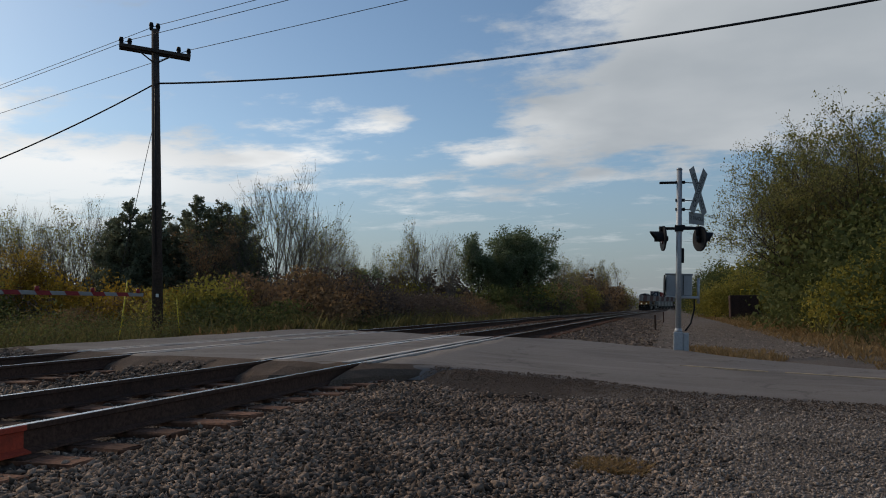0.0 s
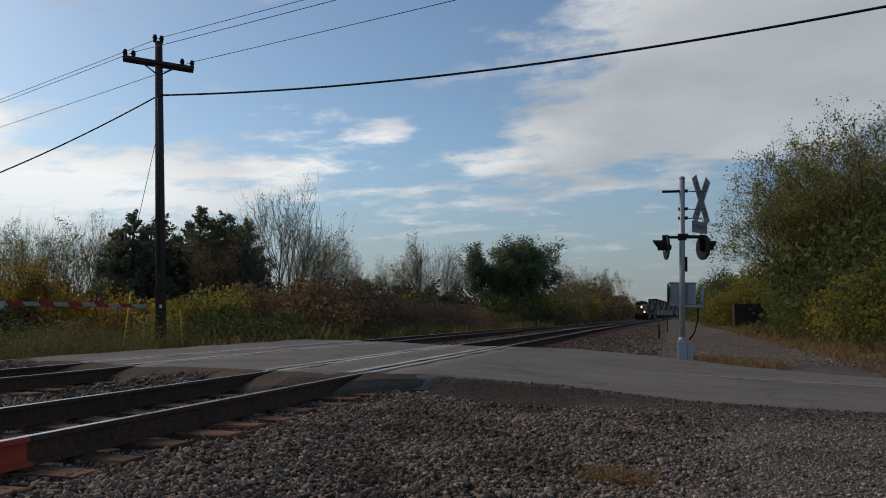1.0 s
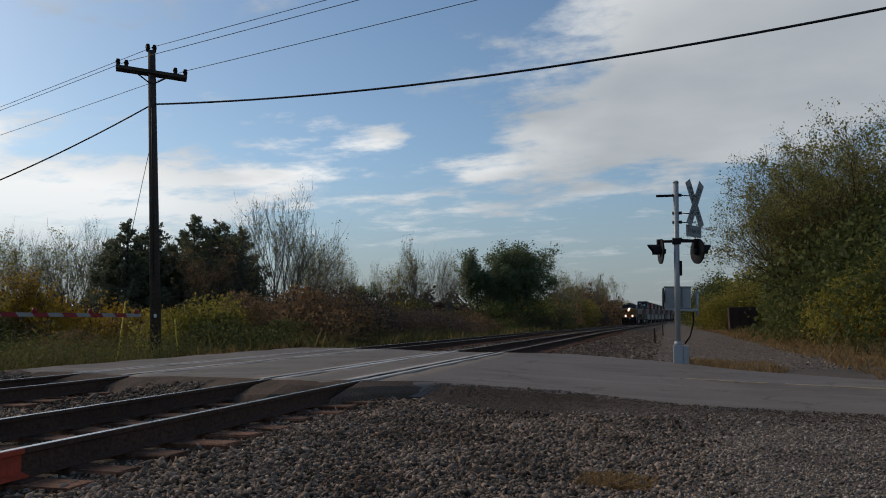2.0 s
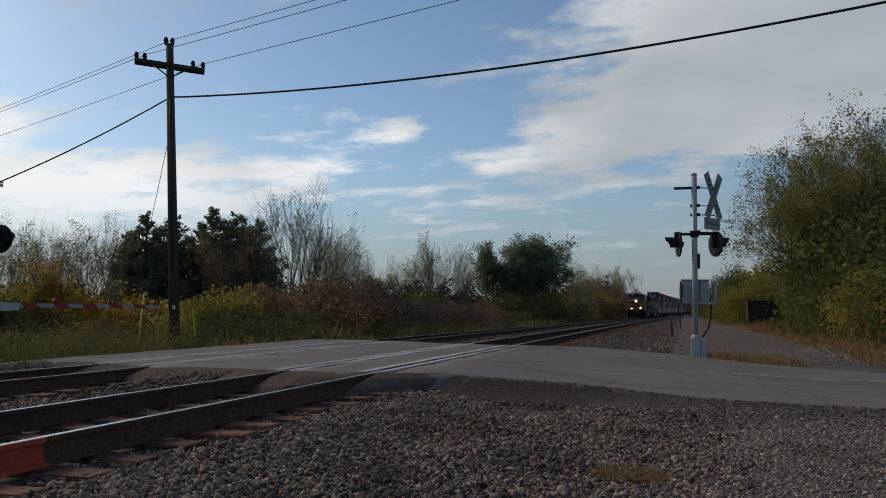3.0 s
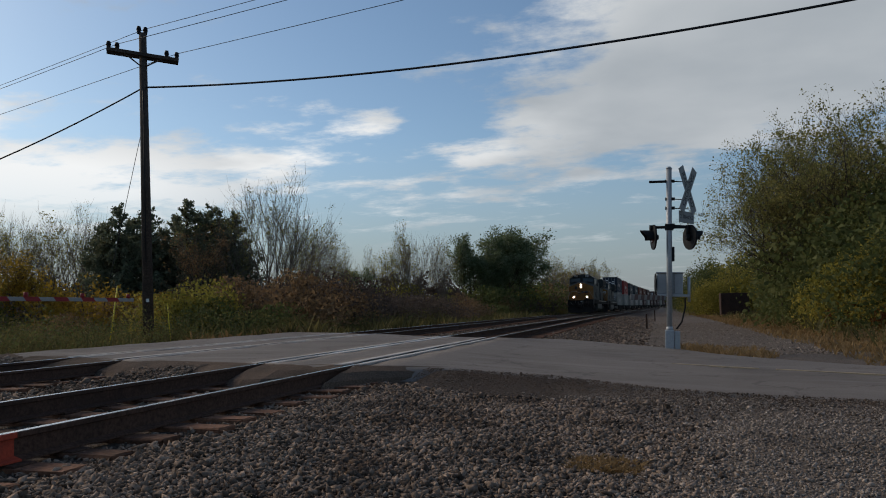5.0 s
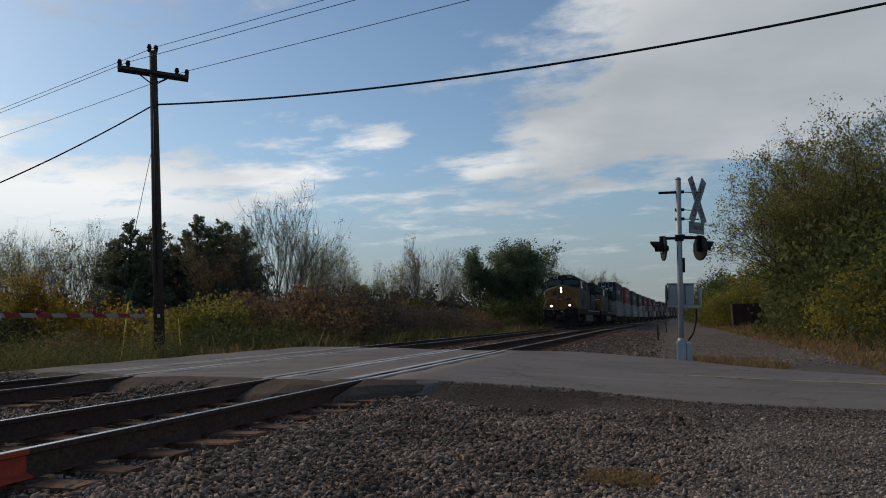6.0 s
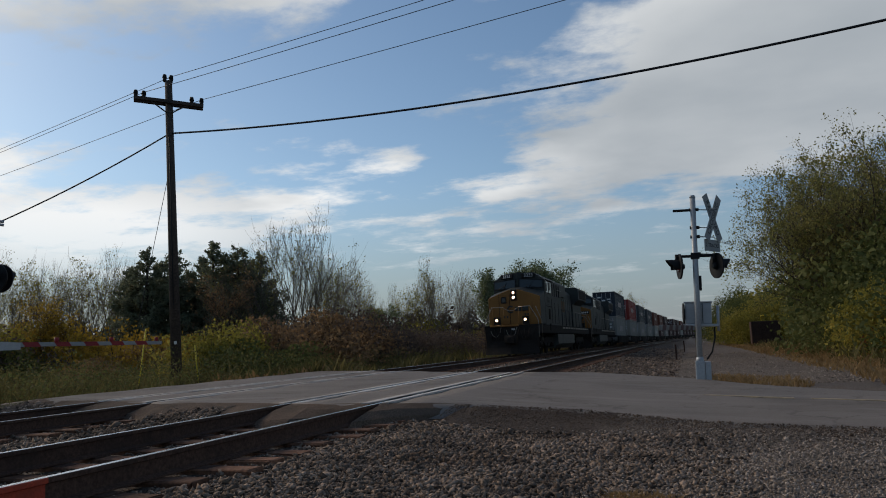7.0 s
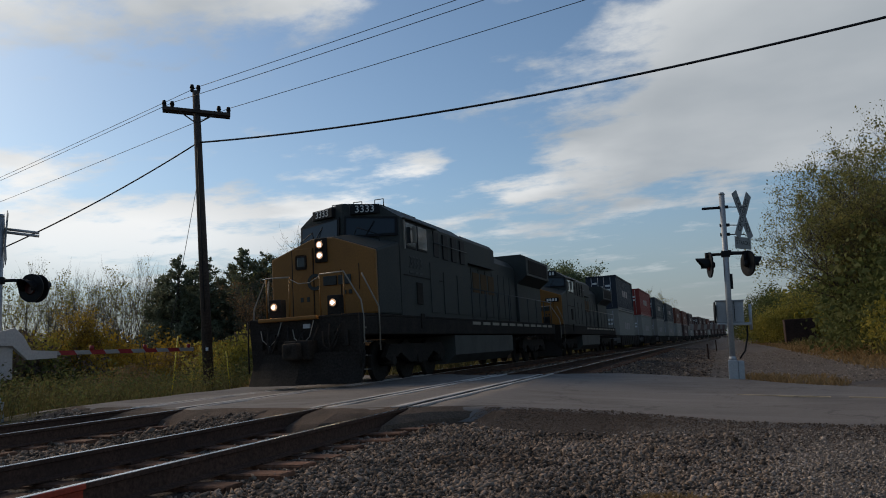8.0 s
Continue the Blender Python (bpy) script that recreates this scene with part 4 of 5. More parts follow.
    for x in (-0.2, 0.0, 0.2):
        part("horn", rod(B(), (x, 4.9, 4.84), (x, 4.55, 4.84), 0.03, 0.07, 10), M["under"], cab)
    for s in (-1, 1):
        for y2, y3 in ((2.86, 3.62), (3.72, 4.48)):
            fr = part("side_window", box(B(), s * 1.5 - 0.02, s * 1.5 + 0.02, y2, y3, 3.50, 4.24, 0.02), M["black"], cab, "cab side window")
            part("pane", box(B(), s * 1.5 - 0.028, s * 1.5 + 0.028, y2 + 0.05, y3 - 0.05, 3.56, 4.19), M["glass"], fr)
        part("window_trim", box(B(), s * 1.5 - 0.03, s * 1.5 + 0.034, 2.80, 2.86, 3.46, 4.26), M["rail_white"], cab, "pale window edge")
        part("mirror", box(B(), s * 1.62 - 0.06, s * 1.62 + 0.06, 3.28, 3.33, 3.66, 4.12, 0.02), M["rail_white"], cab, "pale side mirror")
        railing(cab, [(s * 1.62, 3.31, 4.05), (s * 1.5, 3.31, 4.05)], M["black"], 0.012, "mirror_arm")
        part("sunshade", box(B(), s * 1.5 - 0.05, s * 1.5 + 0.08, 2.75, 5.2, 4.27, 4.30), side, cab)
        part("side_door", box(B(), s * 1.5 - 0.02, s * 1.5 + 0.02, 4.62, 5.30, 1.8, 3.25, 0.01), side, cab)
        part("louvre", box(B(), s * 1.51 - 0.02, s * 1.51 + 0.02, 3.55, 3.95, 2.00, 2.60, 0.01), M["under"], cab, "dark side vent")
        part("step_plate", box(B(), s * 1.51 - 0.02, s * 1.51 + 0.02, 3.75, 4.0, 1.35, 1.75, 0.01), M["under"], cab)
        part("side_ridge", box(B(), s * 1.5 - 0.01, s * 1.5 + 0.015, 2.7, 5.6, 2.74, 2.77), M["under"], cab)
    if lead:
        letters("3333", 0.46, M["side_digit"], "side_digits", cab, pose(1.515, 3.55, 3.12, 90, 0, 90), 0.003)
        for y2, y3 in ((3.10, 3.40), (3.48, 3.70), (3.78, 4.05)):
            part("small_bar", box(B(), 1.49, 1.512, y2, y3, 2.82, 2.88), M["side_digit"], cab)
    # equipment bay behind the cab and the long hood
    bm = B()
    prism(bm, [(-1.48, 1.68), (1.48, 1.68), (1.48, 4.30), (0.95, 4.68), (-0.95, 4.68), (-1.48, 4.30)], "y", 5.6, 8.2)
    bay = part("equipment_bay", bm, side, t, "dark equipment cabinet")
    for s in (-1, 1):
        for y0 in (5.0, 5.8, 6.6, 7.4):
            part("vent", box(B(), s * 1.49 - 0.02, s * 1.49 + 0.03, y0, y0 + 0.42, 3.45, 4.22, 0.01), M["black"], bay, "black louvred vent")
        railing(bay, [(s * 1.55, 4.9, 3.86), (s * 1.55, 8.0, 3.86)], M["loco_grey"], 0.015, "grab_rail")
        for y0 in (5.75, 7.0):
            part("locker_door", box(B(), s * 1.49 - 0.012, s * 1.49 + 0.012, y0, y0 + 1.1, 1.8, 3.05, 0.008), side, bay)
    bm = B()
    prism(bm, [(-0.95, 1.68), (0.95, 1.68), (0.95, 4.05), (0.70, 4.35), (-0.70, 4.35), (-0.95, 4.05)], "y", 8.2, 16.2)
    hood = part("hood", bm, side, t, "dark engine hood")
    for k in range(3):
        part("emblem_bar", box(B(), 0.965, 0.985, 10.2 + k * 0.95, 10.95 + k * 0.95, 2.72, 3.45, 0.005), M["faded_emblem"], hood, "faded brown emblem shape")
    for s in (-1, 1):
        for k in range(9):
            y0 = 8.35 + k * 0.86
            part("hood_door", box(B(), s * 0.955 - 0.015, s * 0.955 + 0.015, y0, y0 + 0.78, 1.85, 3.6, 0.008), side, hood)
    bm = B()
    prism(bm, [(-1.12, 3.7), (1.12, 3.7), (1.12, 4.46), (0.95, 4.64), (-0.95, 4.64), (-1.12, 4.46)], "y", 9.1, 12.6)
    part("blower_housing", bm, side, hood, "dark raised blower housing")
    part("exhaust_stack", box(B(), -0.4, 0.4, 13.2, 14.2, 4.3, 4.66, 0.04), M["under"], hood)
    bm = B()
    prism(bm, [(-1.05, 1.68), (1.05, 1.68), (1.05, 3.4), (1.52, 3.75), (1.52, 4.55), (1.3, 4.68), (-1.3, 4.68), (-1.52, 4.55), (-1.52, 3.75), (-1.05, 3.4)], "y", 16.2, 20.6)
    rad = part("radiator_cabin", bm, side, t, "dark flared radiator cabin")
    for s in (-1, 1):
        part("grille", box(B(), s * 1.525 - 0.015, s * 1.525 + 0.015, 16.6, 20.2, 3.85, 4.45, 0.01), M["under"], rad)
    # walkway rails, stanchions, tank, trucks
    for s in (-1, 1):
        railing(t, [(s * 1.46, 8.4, 2.72), (s * 1.46, 21.2, 2.72)], M["rail_white"] if not lead else M["loco_grey"], 0.02)
        for k in range(9):
            y = 8.5 + k * 1.55
            part("stanchion", rod(B(), (s * 1.46, y, 1.66), (s * 1.46, y, 2.72), 0.022, 0.022, 6), M["loco_grey"], t)
        railing(t, [(s * 0.42, 0.16, 2.66), (s * 1.06, 0.16, 2.68), (s * 1.46, 0.22, 1.98), (s * 1.50, 0.24, 1.62), (s * 1.50, 0.24, 1.00), (s * 1.36, 0.26, 0.92)], M["rail_white"], 0.020, "front_handrail", "pale front handrail")
        railing(t, [(s * 1.30, 0.62, 2.66), (s * 1.50, 0.85, 2.05), (s * 1.53, 1.02, 1.85), (s * 1.53, 1.02, 0.80)], M["rail_white"], 0.020, "side_handrail", "pale side handrail")
        for x in (0.42, 1.06):
            railing(t, [(s * x, 0.16, 2.66), (s * x, 0.16, 1.68)], M["loco_yellow"], 0.020, "front_post")
        for k in range(11):
            part("sill_mark", box(B(), s * 1.505 - 0.006, s * 1.505 + 0.006, 8.3 + k * 1.15, 9.15 + k * 1.15, 1.50, 1.60), M["rail_white"], t, "worn pale sill stripe")
    railing(t, [(-0.42, 0.16, 2.62), (-0.15, 0.14, 2.48), (0.15, 0.14, 2.48), (0.42, 0.16, 2.62)], M["rail_white"], 0.012, "chain")
    bm = B()
    prism(bm, [(-1.45, 1.15), (1.45, 1.15), (1.45, 0.55), (1.15, 0.28), (-1.15, 0.28), (-1.45, 0.55)], "y", 6.6, 13.4)
    part("fuel_tank", bm, M["tank"], t, "grey fuel tank")
    truck(t, 4.2), truck(t, 18.0)
    return t


def well_car():
    t = thing("well_car", "low dark well car of the container train", "rail car", group="well cars of the train")
    for s in (-1, 1):
        side = part("side_sill", box(B(), s * 1.42 - 0.06, s * 1.42 + 0.06, 2.6, 16.6, 0.32, 1.15, 0.02), M["under"], t)
        for k in range(10):
            part("rib", box(B(), s * 1.50 - 0.03, s * 1.50 + 0.03, 3.0 + k * 1.45, 3.12 + k * 1.45, 0.34, 1.12), M["under"], side)
    part("floor", box(B(), -1.36, 1.36, 2.6, 16.6, 0.30, 0.42), M["under"], t)
    for y0, y1 in ((0.4, 2.7), (16.5, 18.8)):
        part("end_platform", box(B(), -1.35, 1.35, y0, y1, 0.95, 1.2, 0.03), M["under"], t)
    for y in (1.3, 17.9):
        bm = B()
        for s in (-1, 1):
            for dy in (-0.85, 0.85):
                rod(bm, (s * 0.69, y + dy, 0.46), (s * 0.82, y + dy, 0.46), 0.46, 0.46, 18)
            box(bm, s * 1.0 - 0.08, s * 1.0 + 0.08, y - 1.15, y + 1.15, 0.4, 0.7)
        part("truck", bm, M["under"], t)
    part("drawbar", box(B(), -0.15, 0.15, -0.35, 0.5, 0.72, 1.0), M["under"], t)
    return t


def container(colour, label, high=2.85, length=12.19):
    t = thing("container", label, "container", group="containers of the train")
    w = 1.22
    bm = B()
    box(bm, -w + 0.04, w - 0.04, 0.05, length - 0.05, 0.1, high - 0.05)
    body = part("body", bm, colour, t)
    for s in (-1, 1):
        # one folded sheet a side
        x0, outline = s * (w - 0.05), []
        for k in range(int(length / 0.28) - 1):
            y = 0.22 + k * 0.28
            outline += [(x0, y), (x0 + s * 0.035, y + 0.04), (x0 + s * 0.035, y + 0.15), (x0, y + 0.19)]
        outline += [(x0 - s * 0.03, outline[-1][1]), (x0 - s * 0.03, outline[0][1])]
        part("corrugated_side", prism(B(), outline, "z", 0.18, high - 0.14), colour, body)
    for s in (-1, 1):
        for z in (0.06, high - 0.06):
            part("side_rail", box(B(), s * w - 0.06, s * w + 0.01 * s + 0.05, 0, length, z - 0.06, z + 0.06, 0.01), colour, t)
        for y in (0.06, length - 0.06):
            part("corner_post", box(B(), s * w - 0.07, s * w + 0.05, y - 0.07, y + 0.07, 0, high, 0.01), colour, t)
        for x in (0.25, 0.8):
            part("lock_rod", rod(B(), (s * x, -0.02, 0.15), (s * x, -0.02, high - 0.15), 0.022, 0.022, 6), M["galv"], t, "steel lock rod")
    for z in (0.06, high - 0.06):
        part("end_rail", box(B(), -w, w, 0.0, 0.1, z - 0.06, z + 0.06, 0.01), colour, t)
    part("roof", box(B(), -w + 0.03, w - 0.03, 0.03, length - 0.03, high - 0.07, high - 0.01), colour, t)
    for x, z in ((-0.75, 0.75 * high), (-0.25, 0.62 * high), (0.35, 0.66 * high), (0.35, 0.54 * high)):
        part("marking", box(B(), x, x + 0.38, 0.03, 0.052, z, z + 0.16), M["white"], t, "pale marking bar")
    for k in range(3):
        part("logo_bar", box(B(), w - 0.03, w - 0.015 + 0.006, 4.4 + k * 1.3, 5.3 + k * 1.3, high * 0.42, high * 0.62), M["marking"], t, "pale logo shape on the side")
    return t


M["marking"] = material("faded_marking", (0.30, 0.24, 0.22), 0.6, 0, 25, 2, 0.2, 0.05)
BOXES = [material("container_" + n, c, 0.55, 0, 20, 0.8, 0.15, 0.08, tuple(v * 0.6 for v in c), 0.5) for n, c in (
    ("navy", (0.024, 0.030, 0.042)), ("red", (0.24, 0.034, 0.026)), ("brown", (0.075, 0.042, 0.036)), ("slate", (0.050, 0.052, 0.054)), ("rust", (0.135, 0.045, 0.028)))]
PALE = material("container_white", (0.26, 0.24, 0.205), 0.75, 0, 20, 0.8, 0.12, 0.08, (0.26, 0.24, 0.21), 0.6)

ROLLING = []          # (thing, metres behind the front coupler, height)
lead = locomotive(True)
ROLLING.append((lead, 0.0, 0.0))
trail = locomotive(False)
ROLLING.append((trail, 22.6, 0.0))
WELL_PITCH, FIRST_WELL = 19.2, 45.2
car0 = well_car()
tops = [container(m, n + " steel shipping container on the upper tier") for m, n in zip(BOXES, ("dark navy", "red", "brown", "slate grey", "rust red"))]
low0 = container(PALE, "dirty off-white steel shipping container in the lower tier", 2.89)
low1 = container(BOXES[2], "dull brown steel shipping container in the lower tier", 2.89)
ORDER = [0, 1, 3, 3, 4, 4, 2, 0, 2, 2, 4, 1, 2, 3, 2, 1]
used = set()
for k, c in enumerate(ORDER):
    d = FIRST_WELL + k * WELL_PITCH
    ROLLING.append((car0 if k == 0 else copy_thing(car0, pose(0, 0, 0)), d, 0.0))
    low = low0 if k in (0, 1, 2, 3, 4, 6, 10) else low1
    ROLLING.append((low if k in (0, 5) else copy_thing(low, pose(0, 0, 0)), d + 3.5, 0.52))
    if k not in (7, 11):
        ROLLING.append((tops[c] if c not in used else copy_thing(tops[c], pose(0, 0, 0)), d + 3.5, 0.52 + 2.92))
        used.add(c)

# ---- the dark bin beside the access track ----
bin_ = thing("refuse_bin", "rusty dark steel bin with a rail on top in dry grass", "bin", pose(6.5, 72.3, -0.45))
part("body", box(B(), -1.2, 1.2, -0.9, 0.9, 0.1, 2.1, 0.04), M["rusty_bin"], bin_)
for x in (-1.1, -0.4, 0.4, 1.1):
    part("rib", box(B(), x - 0.05, x + 0.05, -0.97, -0.9, 0.15, 2.05), M["rusty_bin"], bin_)
for x in (-0.9, 0.9):
    part("foot", box(B(), x - 0.15, x + 0.15, -0.8, 0.8, 0.0, 0.12), M["rusty_bin"], bin_)
bm = B()
tube(bm, [(-0.3, -0.8, 2.1), (-0.3, -0.8, 2.6), (0.5, -0.8, 2.6), (0.5, -0.8, 2.1)], 0.03, 6)
part("top_rail", bm, M["yellow"], bin_)
for x, y, h in ((-0.67, 38.4, 0.70), (-0.40, 57.0, 0.72)):
    ob = new("marker_stake", mesh_of("marker_stake", box(B(), x - 0.04, x + 0.04, y - 0.03, y + 0.03, -0.7, h - 0.42, 0.006), M["rust"]))
    tagged(ob, "short rusty steel stake in the gravel", "stake")


# ---- trees and bushes ----
class Limbs:
    def __init__(self):
        self.v, self.f, self.n = [], [], 0

    def tube(self, pts, radii, sides):
        pts = np.array(pts)
        k = len(pts)
        d = np.gradient(pts, axis=0)
        d /= np.linalg.norm(d, axis=1)[:, None] + 1e-9
        ref = np.where(np.abs(d[:, 2:3]) > 0.9, np.array([[1.0, 0, 0]]), np.array([[0, 0, 1.0]]))
        u = np.cross(d, ref)
        u /= np.linalg.norm(u, axis=1)[:, None] + 1e-9
        w = np.cross(d, u)
        a = np.arange(sides) * math.tau / sides
        ring = pts[:, None] + (u[:, None] * np.cos(a)[None, :, None] + w[:, None] * np.sin(a)[None, :, None]) * np.array(radii)[:, None, None]
        self.v.append(ring.reshape(-1, 3))
        i = np.arange(k * sides).reshape(k, sides)
        j = np.roll(i, -1, axis=1)
        self.f.append(np.stack([i[:-1], j[:-1], j[1:], i[1:]], -1).reshape(-1, 4) + self.n)
        self.n += k * sides

    def mesh(self, name, mat):
        me = raw_mesh(name, np.concatenate(self.v), np.concatenate(self.f), mat)
        me.polygons.foreach_set("use_smooth", [True] * len(me.polygons))
        return me


def grow(limbs, tips, rng, p, d, length, r, level, depth, spread, lift, kids):
    n = 4
    pts, radii = [p], [r]
    q, e = p.copy(), d.copy()
    for k in range(n):
        e = e + rng.normal(0, 0.10, 3) + np.array([0, 0, lift * 0.12])
        e /= np.linalg.norm(e)
        q = q + e * length / n
        pts.append(q)
        radii.append(r * (1 - 0.7 * (k + 1) / n))
    limbs.tube(pts, radii, 7 if level == 0 else 4 if level == 1 else 3)
    if level >= depth - 1:
        tips.extend(pts[1:])
    if level == depth:
        return
    for k in range(kids[level]):
        f = rng.uniform(0.30, 1.0) if level else 0.28 + 0.72 * (k + rng.uniform(0, 1)) / kids[level]
        i = min(n - 1, int(f * n))
        at = np.array(pts[i]) + (np.array(pts[i + 1]) - np.array(pts[i])) * (f * n - i)
        side = rng.normal(0, 1, 3)
        side -= e * side.dot(e)
        side /= np.linalg.norm(side) + 1e-9
        nd = e * math.cos(spread) + side * math.sin(spread)
        nd[2] += lift * 0.3
        nd /= np.linalg.norm(nd)
        grow(limbs, tips, rng, at, nd, length * rng.uniform(0.42, 0.68) * (1.15 - 0.5 * f if level == 0 else 1), max(0.008, r * (1 - 0.65 * f) * 0.6), level + 1, depth, spread * rng.uniform(0.8, 1.15), lift, kids)


def leaf_mesh(name, centres, size, rng, mat, droop=0.0):
    """Small pointed leaves, each a bent pair of faces, turned every way."""
    n = len(centres)
    a = rng.normal(0, 1, (n, 3))
    a /= np.linalg.norm(a, axis=1)[:, None]
    b = np.cross(a, rng.normal(0, 1, (n, 3)))
    b /= np.linalg.norm(b, axis=1)[:, None]
    s = (size * rng.uniform(0.55, 1.3, n))[:, None]
    c = np.cross(a, b) * s * 0.18
    v = np.stack([centres - a * s * 0.6, centres + b * s * 0.36 + c, centres + a * s * 0.6, centres - b * s * 0.36 + c], 1).reshape(-1, 3)
    return raw_mesh(name, v, np.arange(n * 4).reshape(n, 4), mat)


def tree(name, label, seed, height, leaf, bark, leaves, size, spread=0.75, lift=0.6, depth=3, kids=(12, 6, 4), jitter=0.35, stem=0.022, group="", stems=1, tilt=0.0):
    rng = np.random.RandomState(seed)
    limbs, tips = Limbs(), []
    for k in range(stems):
        a, lean = k * math.tau / stems + rng.uniform(-0.4, 0.4), tilt * (0.35 + 0.65 * rng.uniform(0, 1)) * (k > 0)
        way = np.array([math.cos(a) * math.sin(lean), math.sin(a) * math.sin(lean), math.cos(lean)])
        grow(limbs, tips, rng, np.array([0.0, 0, -0.15]), way, height * 0.84 * (1 - 0.12 * rng.uniform(0, 1) * (k > 0)), height * stem / stems ** 0.4, 0, depth, spread, lift, kids)
    t = thing(name, label, "tree", group=group)
    trunk = new("trunk", limbs.mesh("trunk", bark))
    trunk.parent = t
    if leaves:
        tips = np.array(tips)
        # leaves gather in tufts about some of the twigs
        tufts = tips[rng.randint(0, len(tips), max(8, leaves // 9))]
        c = tufts[rng.randint(0, len(tufts), leaves)] + rng.normal(0, jitter, (leaves, 3))
        c = c[(c[:, 2] > 0.05) & (c[:, 2] < tips[:, 2].max() + 0.1)]
        crown = new("crown", leaf_mesh("crown", c, size, rng, leaf))
        crown.parent = t
    return t


def mound(rng, n, rx, ry, h, lumps):
    """Leaf places on the lumps of a bush."""
    out = []
    for k in range(lumps):
        a, r = rng.uniform(0, math.tau), math.sqrt(rng.uniform(0, 0.75))
        c = np.array([rx * r * math.cos(a), ry * r * math.sin(a), h * (1 - 0.75 * r * r) * rng.uniform(0.25, 0.78)])
        s = np.array([rx * 0.36, ry * 0.36, h * 0.26]) * rng.uniform(0.6, 1.25)
        m = n // lumps
        d = rng.normal(0, 1, (m, 3))
        d /= np.linalg.norm(d, axis=1)[:, None]
        out.append(c + d * s * rng.uniform(0.6, 1.12, (m, 1)))
    out = np.concatenate(out)
    return out[out[:, 2] > 0.03]


def bush(name, label, seed, rx, ry, h, leaf, n, size, lumps=16, group="bushes along the railway"):
    rng = np.random.RandomState(seed)
    t = thing(name, label, "bush", group=group)
    limbs = Limbs()
    for k in range(22):
        a, r = rng.uniform(0, math.tau), rng.uniform(0.1, 0.8)
        e = np.array([rx * r * math.cos(a), ry * r * math.sin(a), h * rng.uniform(0.4, 0.82)])
        limbs.tube([e * [0.25, 0.25, 0] - [0, 0, 0.1], e * [0.6, 0.6, 0.5] + rng.normal(0, 0.08, 3), e], [0.03, 0.02, 0.006], 3)
    st = new("stem", limbs.mesh("stem", M["bark"]))
    st.parent = t
    fo = new("foliage", leaf_mesh("foliage", mound(rng, n, rx, ry, h, lumps), size, rng, leaf))
    fo.parent = t
    return t


def pine(seed, height):
    rng = np.random.RandomState(seed)
    t = thing("pine_tree", "dark ragged pine tree", "tree", group="pines in the tree line")
    limbs, cs = Limbs(), []
    limbs.tube([(0, 0, -0.1), (0.1, 0.05, height * 0.5), (0.0, 0.1, height)], [height * 0.02, height * 0.013, 0.03], 6)
    for k in range(125):
        f = rng.uniform(0.02, 0.99)
        a = rng.uniform(0, math.tau)
        ln = (height * 0.33 * (1 - f) ** 0.8 + 0.22) * rng.uniform(0.5, 1.15)
        p0 = np.array([0.05, 0.06, height * f])
        p1 = p0 + np.array([math.cos(a) * ln, math.sin(a) * ln, ln * rng.uniform(0.10, 0.55)])
        limbs.tube([p0, (p0 + p1) / 2 + [0, 0, -0.05 * ln], p1], [0.04, 0.03, 0.012], 3)
        m = int(18 + 46 * ln)
        u = 1.08 - 0.95 * rng.uniform(0, 1, (m, 1)) ** 1.7
        cs.append(p0 + (p1 - p0) * u + rng.normal(0, 1, (m, 3)) * np.array([0.13, 0.13, 0.17]) * (0.5 + ln * 0.25))
    tr = new("trunk", limbs.mesh("trunk", M["bark"]))
    tr.parent = t
    cr = new("crown", leaf_mesh("crown", np.concatenate(cs), 0.17, rng, LEAF["pine"]))
    cr.parent = t
    return t


def spot(az, dist, z, turn=0.0, size=1.0):
    a = radians(az)
    return pose(dist * math.sin(a), dist * math.cos(a), z, 0, 0, turn) @ Matrix.Scale(size, 4)


def plant(protos, rows, z=-0.95, gains=None):
    """Rows of (which, heading, distance, size): the first use of a plant moves it, later ones copy it. None stands on the line."""
    own = {}
    for i, az, d, s in rows:
        while az < 0 and d * math.sin(radians(az)) > -15.0 - 1.6 * s + float(bend(d)[0]):
            d, s = d * 1.04, s * 1.03
        if gains:
            s = s * gains[i] / own.get(i, 1.0)
        m = spot(az, d, z, (az * 37 + d * 11) % 360, s)
        if i in own:
            copy_thing(protos[i], m)
        else:
            protos[i].matrix_basis = m
            own[i] = s


bare = [tree("bare_tree", "clump of slim pale trunks, almost bare", 11, 8.8, LEAF["olive"], M["palebark"], 260, 0.11, 0.42, 0.9, 3, (9, 4, 3), 0.18, 0.011, "bare trees in the tree line", 4, 0.16),
        tree("bare_tree", "thin pale autumn tree, almost bare", 12, 9.0, LEAF["gold"], M["palebark"], 420, 0.12, 0.5, 0.9, 3, (11, 5, 3), 0.2, 0.013, "bare trees in the tree line", 2, 0.2),
        tree("bare_tree", "slim tree with sparse yellowing leaves", 13, 8.0, LEAF["gold"], M["palebark"], 1300, 0.13, 0.6, 0.7, 3, (12, 5, 4), 0.2, 0.014, "bare trees in the tree line", 2, 0.25)]
